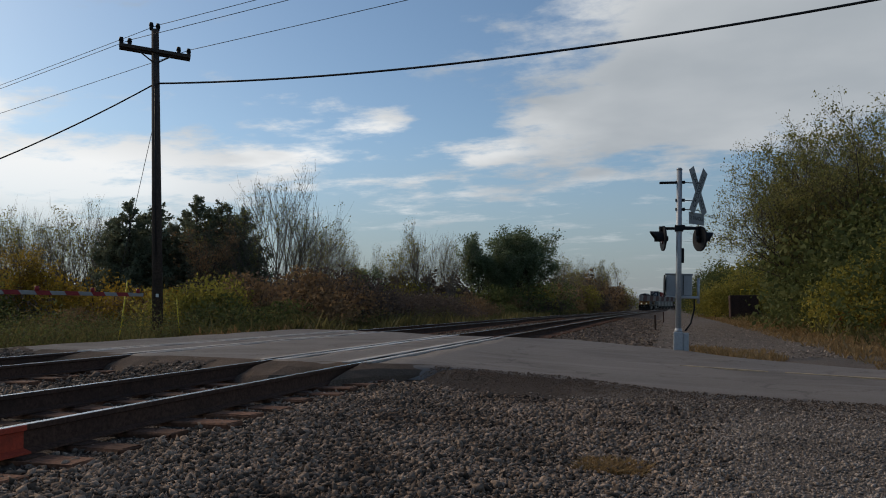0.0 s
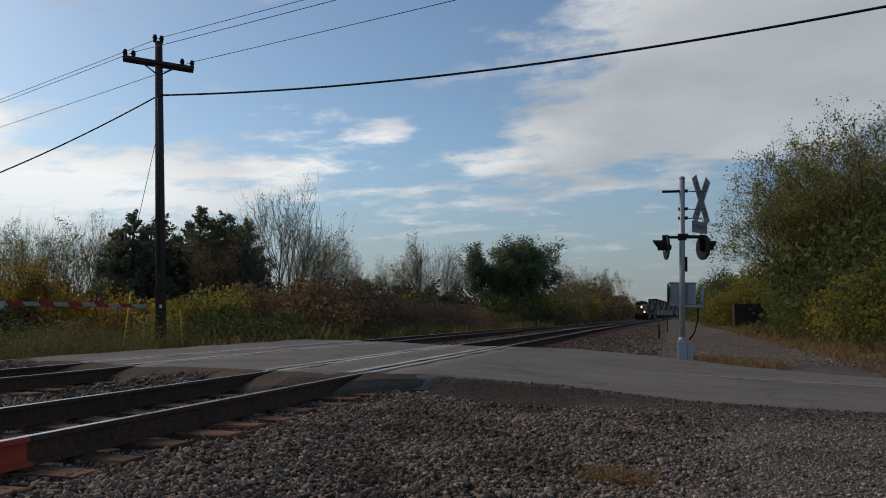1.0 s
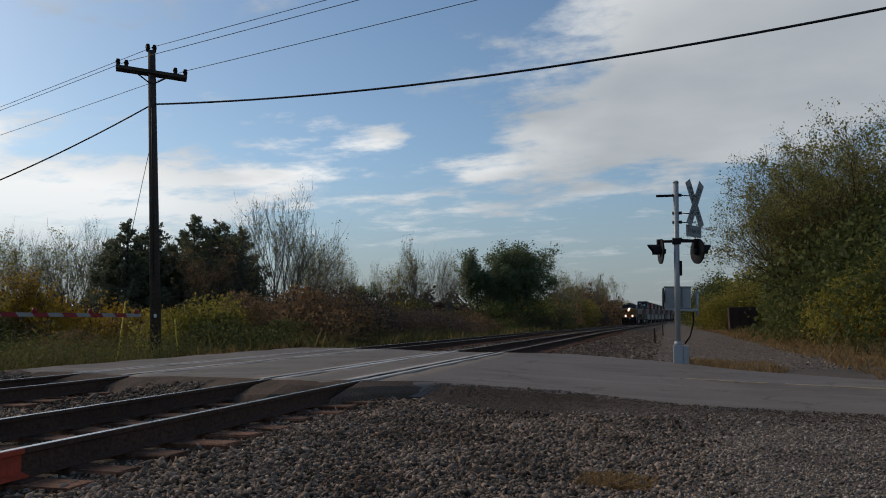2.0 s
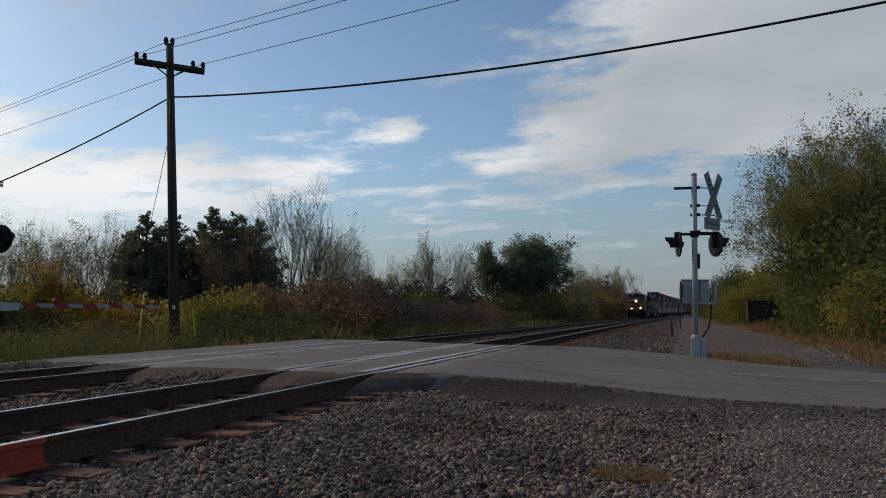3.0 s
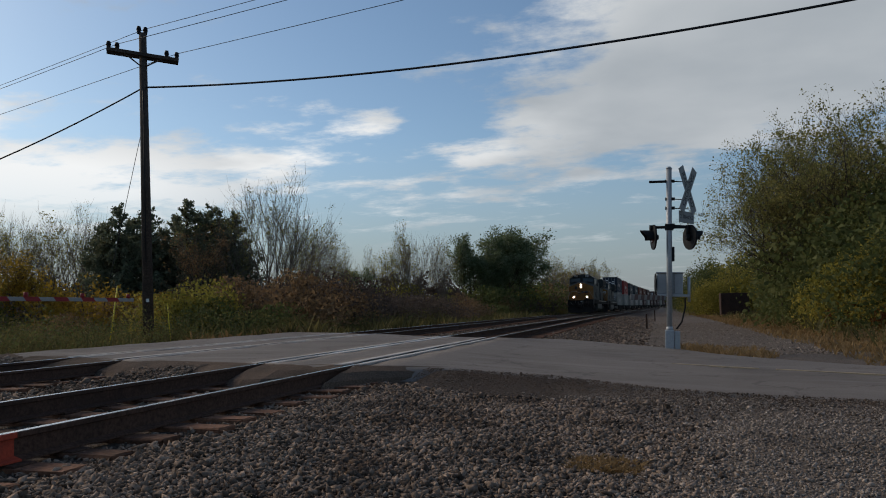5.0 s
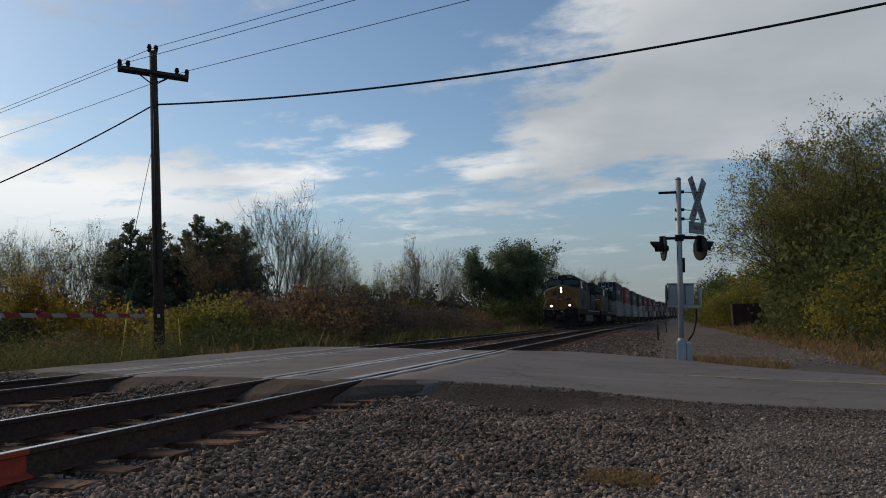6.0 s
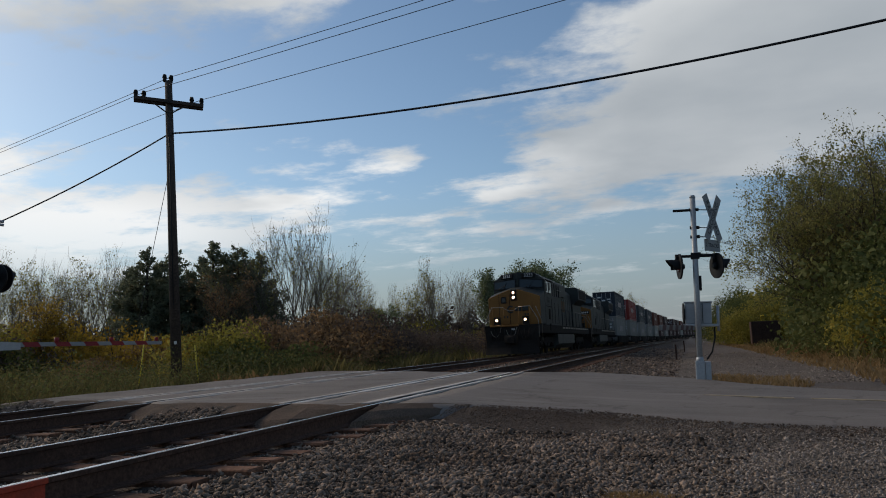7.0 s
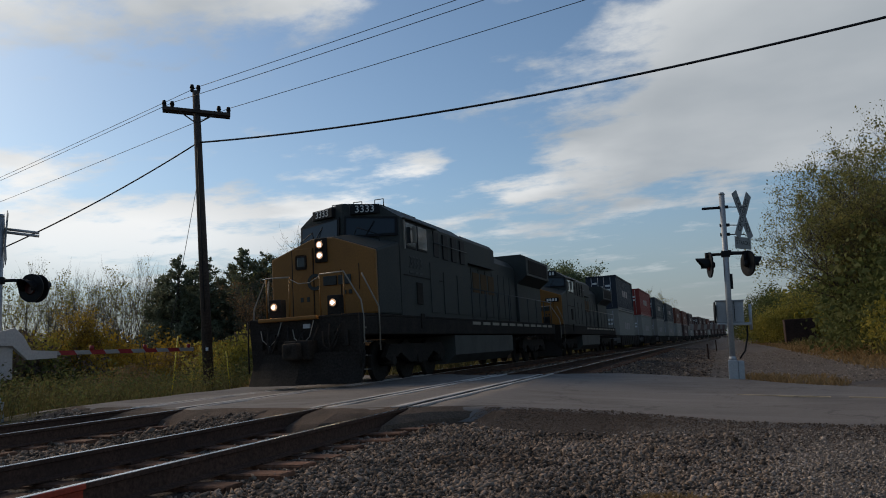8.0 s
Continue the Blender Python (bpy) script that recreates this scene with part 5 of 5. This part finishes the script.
plant(bare, [(1, -50, 62, 0.9), (2, -52.5, 58, 0.95), (2, -48.2, 60, 0.92), (0, -46.5, 64, 0.85), (1, -45.0, 60, 0.85), (2, -44.6, 63, 0.86), (0, -43.6, 58, 0.92), (1, -42.6, 62, 1.02),
             (0, -41.6, 60, 0.98), (2, -41.0, 64, 0.9), (0, -38.0, 62, 0.9), (1, -36.6, 64, 0.95), (0, -25.8, 62, 0.85), (1, -24.8, 66, 0.85), (2, -24.0, 66, 0.7),
             (2, -20.0, 72, 0.95), (1, -19.0, 74, 1.06), (0, -18.2, 72, 0.95), (1, -17.0, 76, 0.85), (0, -16.4, 72, 0.85), (2, -20.8, 74, 0.8), (0, -6.4, 120, 0.8), (1, -5.4, 125, 0.85), (2, -7.3, 110, 0.85),
             (1, -8.4, 105, 0.95), (0, -7.8, 112, 1.0), (2, -6.9, 118, 1.0), (1, -6.0, 128, 1.05), (2, -5.2, 150, 1.15), (1, -4.7, 170, 1.25), (2, -4.2, 190, 1.35), (0, -5.7, 140, 1.1), (0, 1.0, 180, 0.9), (1, 2.0, 150, 0.9), (2, 1.6, 190, 1.0), (0, -54.5, 60, 1.0), (2, -26.9, 57, 0.86), (1, -27.6, 60, 0.85), (0, -26.2, 60, 0.78)] + [((2, 1, 2, 0)[k % 4], -55.0 + k * 1.9 + 0.3 * math.sin(k * 4.3), 66 + 5 * math.sin(k * 2.1), 0.92 + 0.14 * math.sin(k * 3.3)) for k in range(8)]
      + [((1, 0)[k % 2], -26.5 + k * 1.2, 80 + 4 * math.sin(k * 2.1), 0.80 + 0.14 * math.sin(k * 3.3)) for k in range(9)])
big_bare = tree("bare_tree", "large spreading tree with bare branches and few olive leaves", 21, 8.6, LEAF["olive"], M["palebark"], 5200, 0.085, 0.46, 0.6, 3, (9, 5, 4), 0.14, 0.021, "", 11, 0.85)
big_bare.matrix_basis = spot(-29.2, 50, -0.95, 30, 1.0)
autumn = [tree("russet_tree", "thin tree with russet autumn leaves", 22, 7.6, LEAF["rusty"], M["bark"], 2400, 0.12, 0.65, 0.6, 3, (11, 6, 4), 0.22, 0.014, "coloured trees in the tree line", 2, 0.3),
          tree("yellow_tree", "small tree with yellow autumn leaves", 23, 5.4, LEAF["yellow"], M["bark"], 4200, 0.12, 0.65, 0.6, 3, (11, 6, 4), 0.22, 0.014, "coloured trees in the tree line", 2, 0.3)]
plant(autumn, [(0, -34.2, 49, 0.74), (0, -35.6, 50, 0.58), (1, -46.6, 47, 0.80), (1, -44.9, 50, 0.62), (1, -48.6, 52, 0.80), (0, -5.2, 120, 0.9), (0, -4.4, 135, 1.0)])
pines = [pine(31, 8.5), pine(32, 9.0)]
plant(pines, [(0, -41.0, 55, 0.92), (1, -40.0, 54, 1.0), (0, -39.1, 56, 1.08), (1, -38.2, 54, 0.98), (0, -37.2, 55, 0.98), (1, -36.4, 57, 0.98), (1, -35.6, 54, 1.06), (0, -34.6, 55, 1.14), (1, -33.7, 54, 1.02), (0, -32.8, 56, 1.08), (1, -32.0, 55, 0.98), (0, -31.3, 57, 0.90)])
pop = [tree("leafy_tree", "dense dark green leafy tree", 41, 9.5, LEAF["dark"], M["bark"], 15000, 0.22, 0.6, 0.7, 3, (14, 6, 4), 0.32, 0.02, "leafy trees beyond the far track"),
       tree("leafy_tree", "dense dark green leafy tree", 42, 9.5, LEAF["dark"], M["bark"], 15000, 0.22, 0.75, 0.5, 3, (14, 6, 4), 0.34, 0.02, "leafy trees beyond the far track")]
plant(pop, [(0, -14.3, 88, 0.80), (0, -13.3, 90, 0.86), (0, -12.5, 89, 0.82), (1, -11.3, 90, 0.95), (1, -10.4, 92, 1.0), (1, -9.8, 90, 0.90), (1, -22.6, 75, 0.52)])
kinds = [bush("shrub", "dense green leafy shrub in weeds", 51, 2.6, 2.2, 2.6, LEAF["green"], 4600, 0.115),
         bush("shrub", "bright yellow autumn shrub in weeds", 52, 2.2, 2.0, 2.8, LEAF["yellow"], 3800, 0.105),
         bush("shrub", "russet brown autumn shrub in weeds", 53, 2.6, 2.2, 2.6, LEAF["rusty"], 4200, 0.105),
         bush("shrub", "brown twiggy half-bare shrub", 54, 3.0, 2.4, 2.6, LEAF["brown"], 4600, 0.10),
         bush("shrub", "golden green leafy autumn shrub", 55, 2.4, 2.2, 2.8, LEAF["gold"], 4400, 0.11)]
rows = [(1, -44.6, 48, 1.45), (1, -47.0, 50, 1.2), (4, -49.0, 48, 1.3), (1, -42.0, 46, 1.2), (2, -40.2, 44, 1.05), (1, -38.8, 44, 1.15), (4, -34.6, 34, 0.85), (2, -28.0, 45, 1.5), (2, -26.8, 44, 1.5), (3, -29.4, 44, 1.3), (0, -12.8, 85, 2.5), (0, -11.4, 86, 2.5), (0, -10.2, 88, 2.5), (0, -14.0, 85, 2.2), (2, -9.4, 86, 1.6), (2, -12.0, 78, 1.2), (3, -10.6, 79, 1.2), (2, -43.6, 40, 0.8), (2, -37.0, 42, 1.0), (4, -35.2, 34, 1.05),
        (0, -33.4, 33, 1.20), (0, -31.7, 34, 1.25), (2, -29.9, 36, 1.45), (2, -28.2, 38, 1.60), (3, -27.2, 41, 1.45), (4, -29.0, 47, 1.25), (2, -26.4, 40, 1.45), (3, -25.0, 44, 1.35), (3, -24.0, 52, 1.15), (3, -23.0, 46, 1.05), (3, -22.0, 58, 1.2),
        (3, -21.0, 48, 0.95), (3, -19.3, 50, 1.0), (3, -17.6, 52, 0.95), (3, -16.3, 55, 0.95), (2, -15.2, 58, 1.0), (2, -14.0, 66, 1.0), (0, -12.6, 76, 1.0), (3, -10.6, 78, 1.0), (3, -8.8, 82, 1.1),
        (2, -7.6, 95, 1.2), (3, -6.4, 100, 1.2), (2, -5.2, 118, 1.5), (2, -4.3, 125, 1.9), (4, -3.6, 140, 1.7), (3, -3.0, 130, 1.3), (0, -50.5, 46, 1.5), (3, -52.5, 46, 1.5), (4, -7.2, 112, 1.9),
        (0, -36.5, 50, 1.3), (3, -33.5, 48, 1.3), (3, -30.0, 46, 1.2), (0, -47.0, 58, 1.6), (3, -45.5, 58, 1.3), (3, -41.5, 56, 1.3), (3, -39.0, 52, 1.2), (2, -26.0, 60, 1.5), (3, -20.0, 62, 1.2), (3, -18.0, 64, 1.1), (3, -54.5, 45, 1.5)]
rows += [((3, 2, 3, 0, 4)[k % 5], -53.0 + k * 1.75 + 0.5 * math.sin(k * 5.1), 64 + 9 * math.sin(k * 2.3) + k * 0.6, 1.15 + 0.25 * math.sin(k * 3.7)) for k in range(28)]
plant(kinds, rows, gains=(1.0, 1.3, 1.05, 1.25, 1.2))

# The wooded side along the access track.
right = tree("olive_tree", "large open tree with olive autumn leaves", 61, 10.5, LEAF["olive"], M["bark"], 10500, 0.13, 0.62, 0.5, 3, (11, 6, 5), 0.19, 0.018, "trees beside the access track", 4, 0.5)
right.matrix_basis = spot(13.6, 41, -0.5, 40, 0.86)
second = tree("olive_tree", "large open tree with olive autumn leaves", 62, 9.5, LEAF["olive"], M["bark"], 14000, 0.13, 0.75, 0.45, 3, (12, 7, 5), 0.19, 0.018, "trees beside the access track", 6, 0.55)
second.matrix_basis = spot(10.2, 42, -0.5, 110, 0.80)
copy_thing(second, spot(17.0, 40, -0.5, 200, 0.95))
copy_thing(second, spot(11.0, 43, -0.5, 300, 0.84))
copy_thing(right, spot(8.6, 68, -0.5, 300, 0.95))
copy_thing(right, spot(8.4, 49, -0.5, 160, 1.04))
copy_thing(right, spot(11.2, 47, -0.5, 250, 1.05))
wall = [bush("thicket", "tall dense dark green thicket", 71, 3.2, 2.6, 4.4, LEAF["green"], 9500, 0.13, 34, "thickets beside the access track"),
        bush("thicket", "tall golden green thicket", 72, 3.0, 2.6, 4.2, LEAF["gold"], 9500, 0.13, 34, "thickets beside the access track"),
        bush("thicket", "red and brown autumn thicket", 73, 2.0, 1.8, 2.8, LEAF["red"], 4000, 0.11, 20, "thickets beside the access track")]
plant(wall, [(0, 13.0, 43, 1.15), (0, 13.8, 38, 1.1), (1, 14.6, 33, 1.0), (1, 17.0, 32, 1.1), (0, 15.5, 37, 1.35), (0, 11.4, 53, 1.25), (0, 10.4, 68, 1.4), (1, 6.4, 84, 1.4), (1, 5.0, 84, 1.3), (0, 4.0, 92, 1.3),
             (0, 3.4, 100, 1.4), (1, 3.6, 82, 1.0), (0, 2.9, 120, 1.3), (2, 13.2, 32.5, 0.65), (1, 12.6, 40, 0.8), (0, 18.5, 30, 1.2), (2, 15.2, 30.0, 0.7), (0, 6.6, 90, 1.5), (1, 10.8, 56, 1.1), (0, 12.6, 45, 1.6), (0, 12.6, 52, 1.45), (0, 15.8, 41, 1.75), (0, 18.5, 38, 1.8)], -0.5)


def woods(name, label, seed, n, az0, az1, d0, d1, h, leaf, size):
    """A far belt of undergrowth, too far to tell its plants apart."""
    rng = np.random.RandomState(seed)
    az, d = np.radians(rng.uniform(az0, az1, n)), rng.uniform(d0, d1, n)
    top = h * (0.72 + 0.28 * np.sin(az * 61 + 2 * np.sin(az * 23)) * np.cos(az * 97 + d * 0.2))
    z = -1.2 + (top + 0.6) * rng.uniform(0, 1, n) ** 0.8
    c = np.stack([d * np.sin(az), d * np.cos(az), z], 1) + rng.normal(0, 0.15, (n, 3))
    swing = bend(c[:, 1])[0]
    c = c[(c[:, 0] < -15.5 + swing) | (c[:, 0] > 6.5 + swing)]
    return tagged(new(name, leaf_mesh(name, c, size, rng, leaf)), label, "undergrowth", kind="stuff")


woods("far_woods", "brown leafless undergrowth behind the tree line", 101, 20000, -56, -15, 74, 84, 5.2, LEAF["brown"], 0.42)
woods("far_woods", "olive undergrowth behind the tree line", 102, 9000, -56, -15, 72, 80, 3.2, LEAF["olive"], 0.36)
woods("far_woods", "russet woods beyond the curve of the line", 103, 12000, -12, -6, 100, 140, 5.2, LEAF["rusty"], 0.45)
woods("far_woods", "brown woods beyond the curve of the line", 104, 14000, -8.5, -3.2, 150, 260, 9.0, LEAF["rusty"], 0.7)
woods("far_woods", "bare woods far along the line", 106, 9000, -12, -3.0, 140, 300, 9.0, LEAF["brown"], 0.7)
woods("far_woods", "golden green woods beside the access track", 105, 12000, 3.0, 9, 95, 150, 8.5, LEAF["gold"], 0.5)


# ---- weeds and grass ----
def blades(name, label, seed, n, x0, x1, y0, y1, h, leaf, lean=0.35, wide=0.02, keep=None):
    rng = np.random.RandomState(seed)
    x, y = rng.uniform(x0, x1, n), y0 + (y1 - y0) * rng.uniform(0, 1, n) ** 1.5
    if keep is not None:
        k = keep(x, y)
        x, y = x[k], y[k]
        n = len(x)
    z = ground_z(x, y)
    clump = 0.55 + 0.75 * (0.5 + 0.5 * np.sin(x * 0.9 + 1.3 * np.sin(y * 0.45)) * np.cos(y * 0.7 + x * 0.4))
    hh = h * rng.uniform(0.5, 1.15, n) * clump
    a = rng.uniform(0, math.tau, n)
    w = wide * rng.uniform(0.6, 1.5, n) * (1 + np.hypot(x, y) / 40)
    base = np.stack([x, y, z - 0.03], 1)
    side = np.stack([np.cos(a), np.sin(a), np.zeros(n)], 1) * w[:, None]
    top = base + np.stack([rng.normal(0, lean, n) * hh, rng.normal(0, lean, n) * hh, hh], 1)
    mid = base * 0.45 + top * 0.55 + np.stack([np.zeros(n), np.zeros(n), hh * 0.1], 1)
    v = np.stack([base - side * 0.6, base + side * 0.6, mid + side, top, mid - side], 1).reshape(-1, 3)
    i = np.arange(n)[:, None] * 5
    quads = raw_mesh(name, v, np.concatenate([i + np.array([[0, 1, 2]]), i + np.array([[0, 2, 4]]), i + np.array([[4, 2, 3]])]), leaf)
    return tagged(new(name, quads), label, "grass", kind="stuff")


def off_road(x, y):
    return (y < lerp_table(x, ROAD_NEAR) - 0.3) | (y > lerp_table(x, ROAD_FAR) + 0.3)


def behind_gate(x, y):
    return (x < -13.0 - 0.02 * np.abs(y - 12)) & ~((y > lerp_table(x, ROAD_NEAR)) & (y < lerp_table(x, ROAD_FAR)) & (x > -14.4))


blades("weeds", "tall olive weeds beyond the far track", 81, 11000, -30, -12.9, 8, 60, 0.75, LEAF["grass"], 0.45, 0.009, behind_gate)
blades("weeds", "tall green weeds along the railway", 82, 14000, -24, -12.2, 24, 120, 0.75, LEAF["grass"], 0.45, 0.022, off_road)
blades("dry_grass", "tan dry grass along the railway", 83, 6000, -18, -12.4, 22, 120, 0.4, LEAF["dry"], 0.35, 0.02, off_road)
blades("dry_grass", "tan dry grass beside the access track", 84, 24000, 3.7, 14, 14, 110, 0.19, LEAF["dry"], 0.5, 0.014, off_road)
blades("weeds", "low green weeds among dry grass", 85, 4000, 5.0, 15, 15, 110, 0.6, LEAF["grass"], 0.4, 0.018, off_road)
blades("dry_grass", "dry grass tuft around the signal base", 86, 900, 0.45, 2.4, 17.0, 21.5, 0.20, LEAF["dry"], 0.6, 0.010, off_road)
blades("dry_grass", "small dry grass patch in the gravel", 87, 2200, -0.66, -0.20, 5.50, 5.95, 0.085, LEAF["dry"], 0.9, 0.006)


def weed_leaves(name, label, seed, n, x0, x1, y0, y1, h, leaf, size, keep):
    rng = np.random.RandomState(seed)
    x, y = rng.uniform(x0, x1, n), y0 + (y1 - y0) * rng.uniform(0, 1, n) ** 1.4
    k = keep(x, y)
    x, y = x[k], y[k]
    lump = 0.5 + 0.5 * np.sin(x * 1.7 + 2 * np.sin(y * 0.8)) * np.cos(y * 1.1 - x * 0.7)
    z = ground_z(x, y) + h * (0.35 + 0.65 * lump) * rng.uniform(0.1, 1, len(x))
    return tagged(new(name, leaf_mesh(name, np.stack([x, y, z], 1), size, rng, leaf)), label, "weeds", kind="stuff")


weed_leaves("weeds", "leafy olive weeds beyond the far track", 111, 60000, -26, -13.1, 9, 50, 1.5, LEAF["grass"], 0.062, behind_gate)
weed_leaves("weeds", "leafy green weeds beyond the far track", 112, 42000, -26, -13.1, 9, 50, 1.45, LEAF["green"], 0.065, behind_gate)
weed_leaves("weeds", "leafy weeds along the wooded side", 113, 9000, 5.5, 14, 18, 75, 0.7, LEAF["grass"], 0.08, off_road)
weed_leaves("weeds", "russet weeds along the wooded side", 114, 5000, 4.6, 12, 18, 75, 0.5, LEAF["dry"], 0.08, off_road)


# ---- ballast stones ----
def stones(name, label, seed, n, place, size, mat="stone"):
    rng = np.random.RandomState(seed)
    iv = np.array([(1, 0, 0.15), (0.2, 1, -0.1), (-1, 0.1, 0), (-0.1, -1, 0.1), (0.35, 0.3, 0.85), (-0.35, -0.3, 0.80), (0, 0, -0.8)]) * 0.95
    fi = np.array([(0, 1, 4), (1, 2, 4), (2, 5, 4), (2, 3, 5), (3, 0, 5), (0, 4, 5), (1, 0, 6), (2, 1, 6), (3, 2, 6), (0, 3, 6)])
    x, y = place(rng, n)
    n = len(x)
    c = np.stack([x, y, ground_z(x, y)], 1)
    s = size * np.clip(rng.lognormal(0, 0.38, n), 0.45, 2.3)
    shape = iv[None] * rng.uniform(0.65, 1.25, (n, 7, 3)) * np.stack([rng.uniform(0.8, 1.5, n), rng.uniform(0.6, 1.1, n), rng.uniform(0.35, 0.85, n)], 1)[:, None]
    q = rng.normal(0, 1, (n, 4)) * np.array([1.0, 0.30, 0.30, 1.0])      # they lie rather flat
    q /= np.linalg.norm(q, axis=1)[:, None]
    w, a, b, d = q.T
    rot = np.stack([1 - 2 * (b * b + d * d), 2 * (a * b - w * d), 2 * (a * d + w * b), 2 * (a * b + w * d), 1 - 2 * (a * a + d * d), 2 * (b * d - w * a), 2 * (a * d - w * b), 2 * (b * d + w * a), 1 - 2 * (a * a + b * b)], 1).reshape(n, 3, 3)
    v = np.einsum("nij,nkj->nki", rot, shape) * s[:, None, None]
    v += c[:, None] + np.stack([np.zeros(n), np.zeros(n), s * rng.uniform(-0.1, 0.45, n)], 1)[:, None]
    f = (fi[None] + (np.arange(n) * 7)[:, None, None]).reshape(-1, 3)
    return tagged(new(name, raw_mesh(name, v.reshape(-1, 3), f, M[mat])), label, "gravel", kind="stuff")


def scatter(x0, x1, y0, y1, power=1.6, soft_lo=0.0, soft_hi=0.0):
    """Places over a field; soft_lo and soft_hi: how far its sides thin out."""
    def f(rng, n):
        x, y = rng.uniform(x0, x1, n), y0 + (y1 - y0) * rng.uniform(0, 1, n) ** power
        k = off_road(x, y) & (x > x0 + soft_lo * rng.uniform(0, 1, n)) & (x < x1 - soft_hi * rng.uniform(0, 1, n))
        for cx in (X_NEAR, X_FAR):
            for s in (-1, 1):
                k &= np.abs(x - cx - s * GAUGE / 2) > 0.12
        return x[k], y[k]
    return f


stones("ballast", "loose grey crushed stone beside the near rail", 91, 60000, scatter(-3.46, 0.6, 2.6, 9.0, 1.3, 0.0, 2.0), 0.0190)
stones("ballast", "few loose stones between the tie ends", 98, 700, scatter(-3.85, -3.40, 2.4, 9.0, 1.2), 0.014)
stones("gravel", "fine grey gravel of the verge", 92, 52000, scatter(-2.0, 3.9, 3.2, 9.2, 1.3, 1.9, 0.0), 0.0115, "fine_stone")
stones("ballast", "grey crushed stone between the rails", 93, 15000, scatter(-8.6, -3.4, 3.0, 10.0, 1.2), 0.022)
stones("ballast", "grey crushed stone along the tracks", 94, 24000, scatter(-12.0, -0.4, 17.6, 70, 1.8), 0.032)
stones("ballast", "grey crushed stone of the far track", 95, 5000, scatter(-12.4, -7.0, 5.0, 12.5, 1.0), 0.032)


def edge_band(rng, n):
    """A band of small stone spilling over the road's near edge."""
    x = rng.uniform(-3.85, 4.0, n)
    y = lerp_table(x, ROAD_NEAR) + 0.12 - np.abs(rng.normal(0, 0.55, n))
    return x, y


stones("fines", "dark stone fines along the edge of the road", 97, 16000, edge_band, 0.0075, "fines")
def heap(cx, cy, rx, ry):
    return lambda rng, n: (cx + rng.normal(0, rx, n), cy + rng.normal(0, ry, n))


for cx, cy, rx, ry in ((-2.45, 6.55, 0.16, 0.22), (-2.05, 4.85, 0.13, 0.14), (-1.95, 6.9, 0.20, 0.16)):
    stones("dirt_clods", "dark earthy clods lying on the ballast", 120 + int(cy), 260, heap(cx, cy, rx, ry), 0.026, "fines")
stones("gravel", "grey gravel of the access track", 96, 6000, scatter(-0.6, 4.0, 18.5, 50, 1.7), 0.02, "fine_stone")


# ---- ties ----
TIES = [mesh_of("tie", bmesh_tie(k), M["tie"]) for k in range(5)]
PLATE = mesh_of("tie_plate", box(B(), -0.17, 0.17, -0.09, 0.09, -0.200, -0.178, 0.005), M["rust"])
for trk, y0, y1 in ((track_near, -8.2, 9.4), (track_near, 17.6, 60), (track_far, -8.0, 11.2), (track_far, 20.0, 60)):
    y, k = y0, 0
    while y < y1:
        tie = new("tie", TIES[k % 5])
        tie.parent = trk
        tie.matrix_basis = pose(random.uniform(-0.12, 0.06), y + random.uniform(-0.03, 0.03), random.uniform(-0.008, 0.006), 0, random.uniform(-0.5, 0.3), random.uniform(-2.0, 2.0))
        if y < 9.4 and trk is track_near:
            for s in (-1, 1):
                pl = new("tie_plate", PLATE)
                pl.parent = tie
                pl.matrix_basis = pose(s * GAUGE / 2, 0, 0)
        y += TIE_PITCH
        k += 1


# ---- what moves ----
HEAD_Y = ((0.0, 217.0), (0.5, 204.4), (1.0, 191.8), (1.5, 179.2), (2.0, 166.6), (2.5, 154.0), (3.0, 141.4), (3.5, 128.8), (4.0, 116.2), (4.5, 103.5), (5.0, 90.8), (5.5, 78.2), (6.0, 65.6), (6.5, 53.1), (7.0, 40.6), (7.5, 28.2), (8.0, 16.1))


def motions():
    for ob, behind, z in ROLLING:
        rows = []
        for t, head in HEAD_Y:
            y = head - 0.93 + behind
            (x0, z0), (x1, z1) = bend(y), bend(y + 12)
            rows.append((t, pose(X_FAR + float(x0), y, z + float(z0), math.degrees(math.atan2(z1 - z0, 12)), 0, -math.degrees(math.atan2(x1 - x0, 12)))))
        walk(ob, rows)


motions()
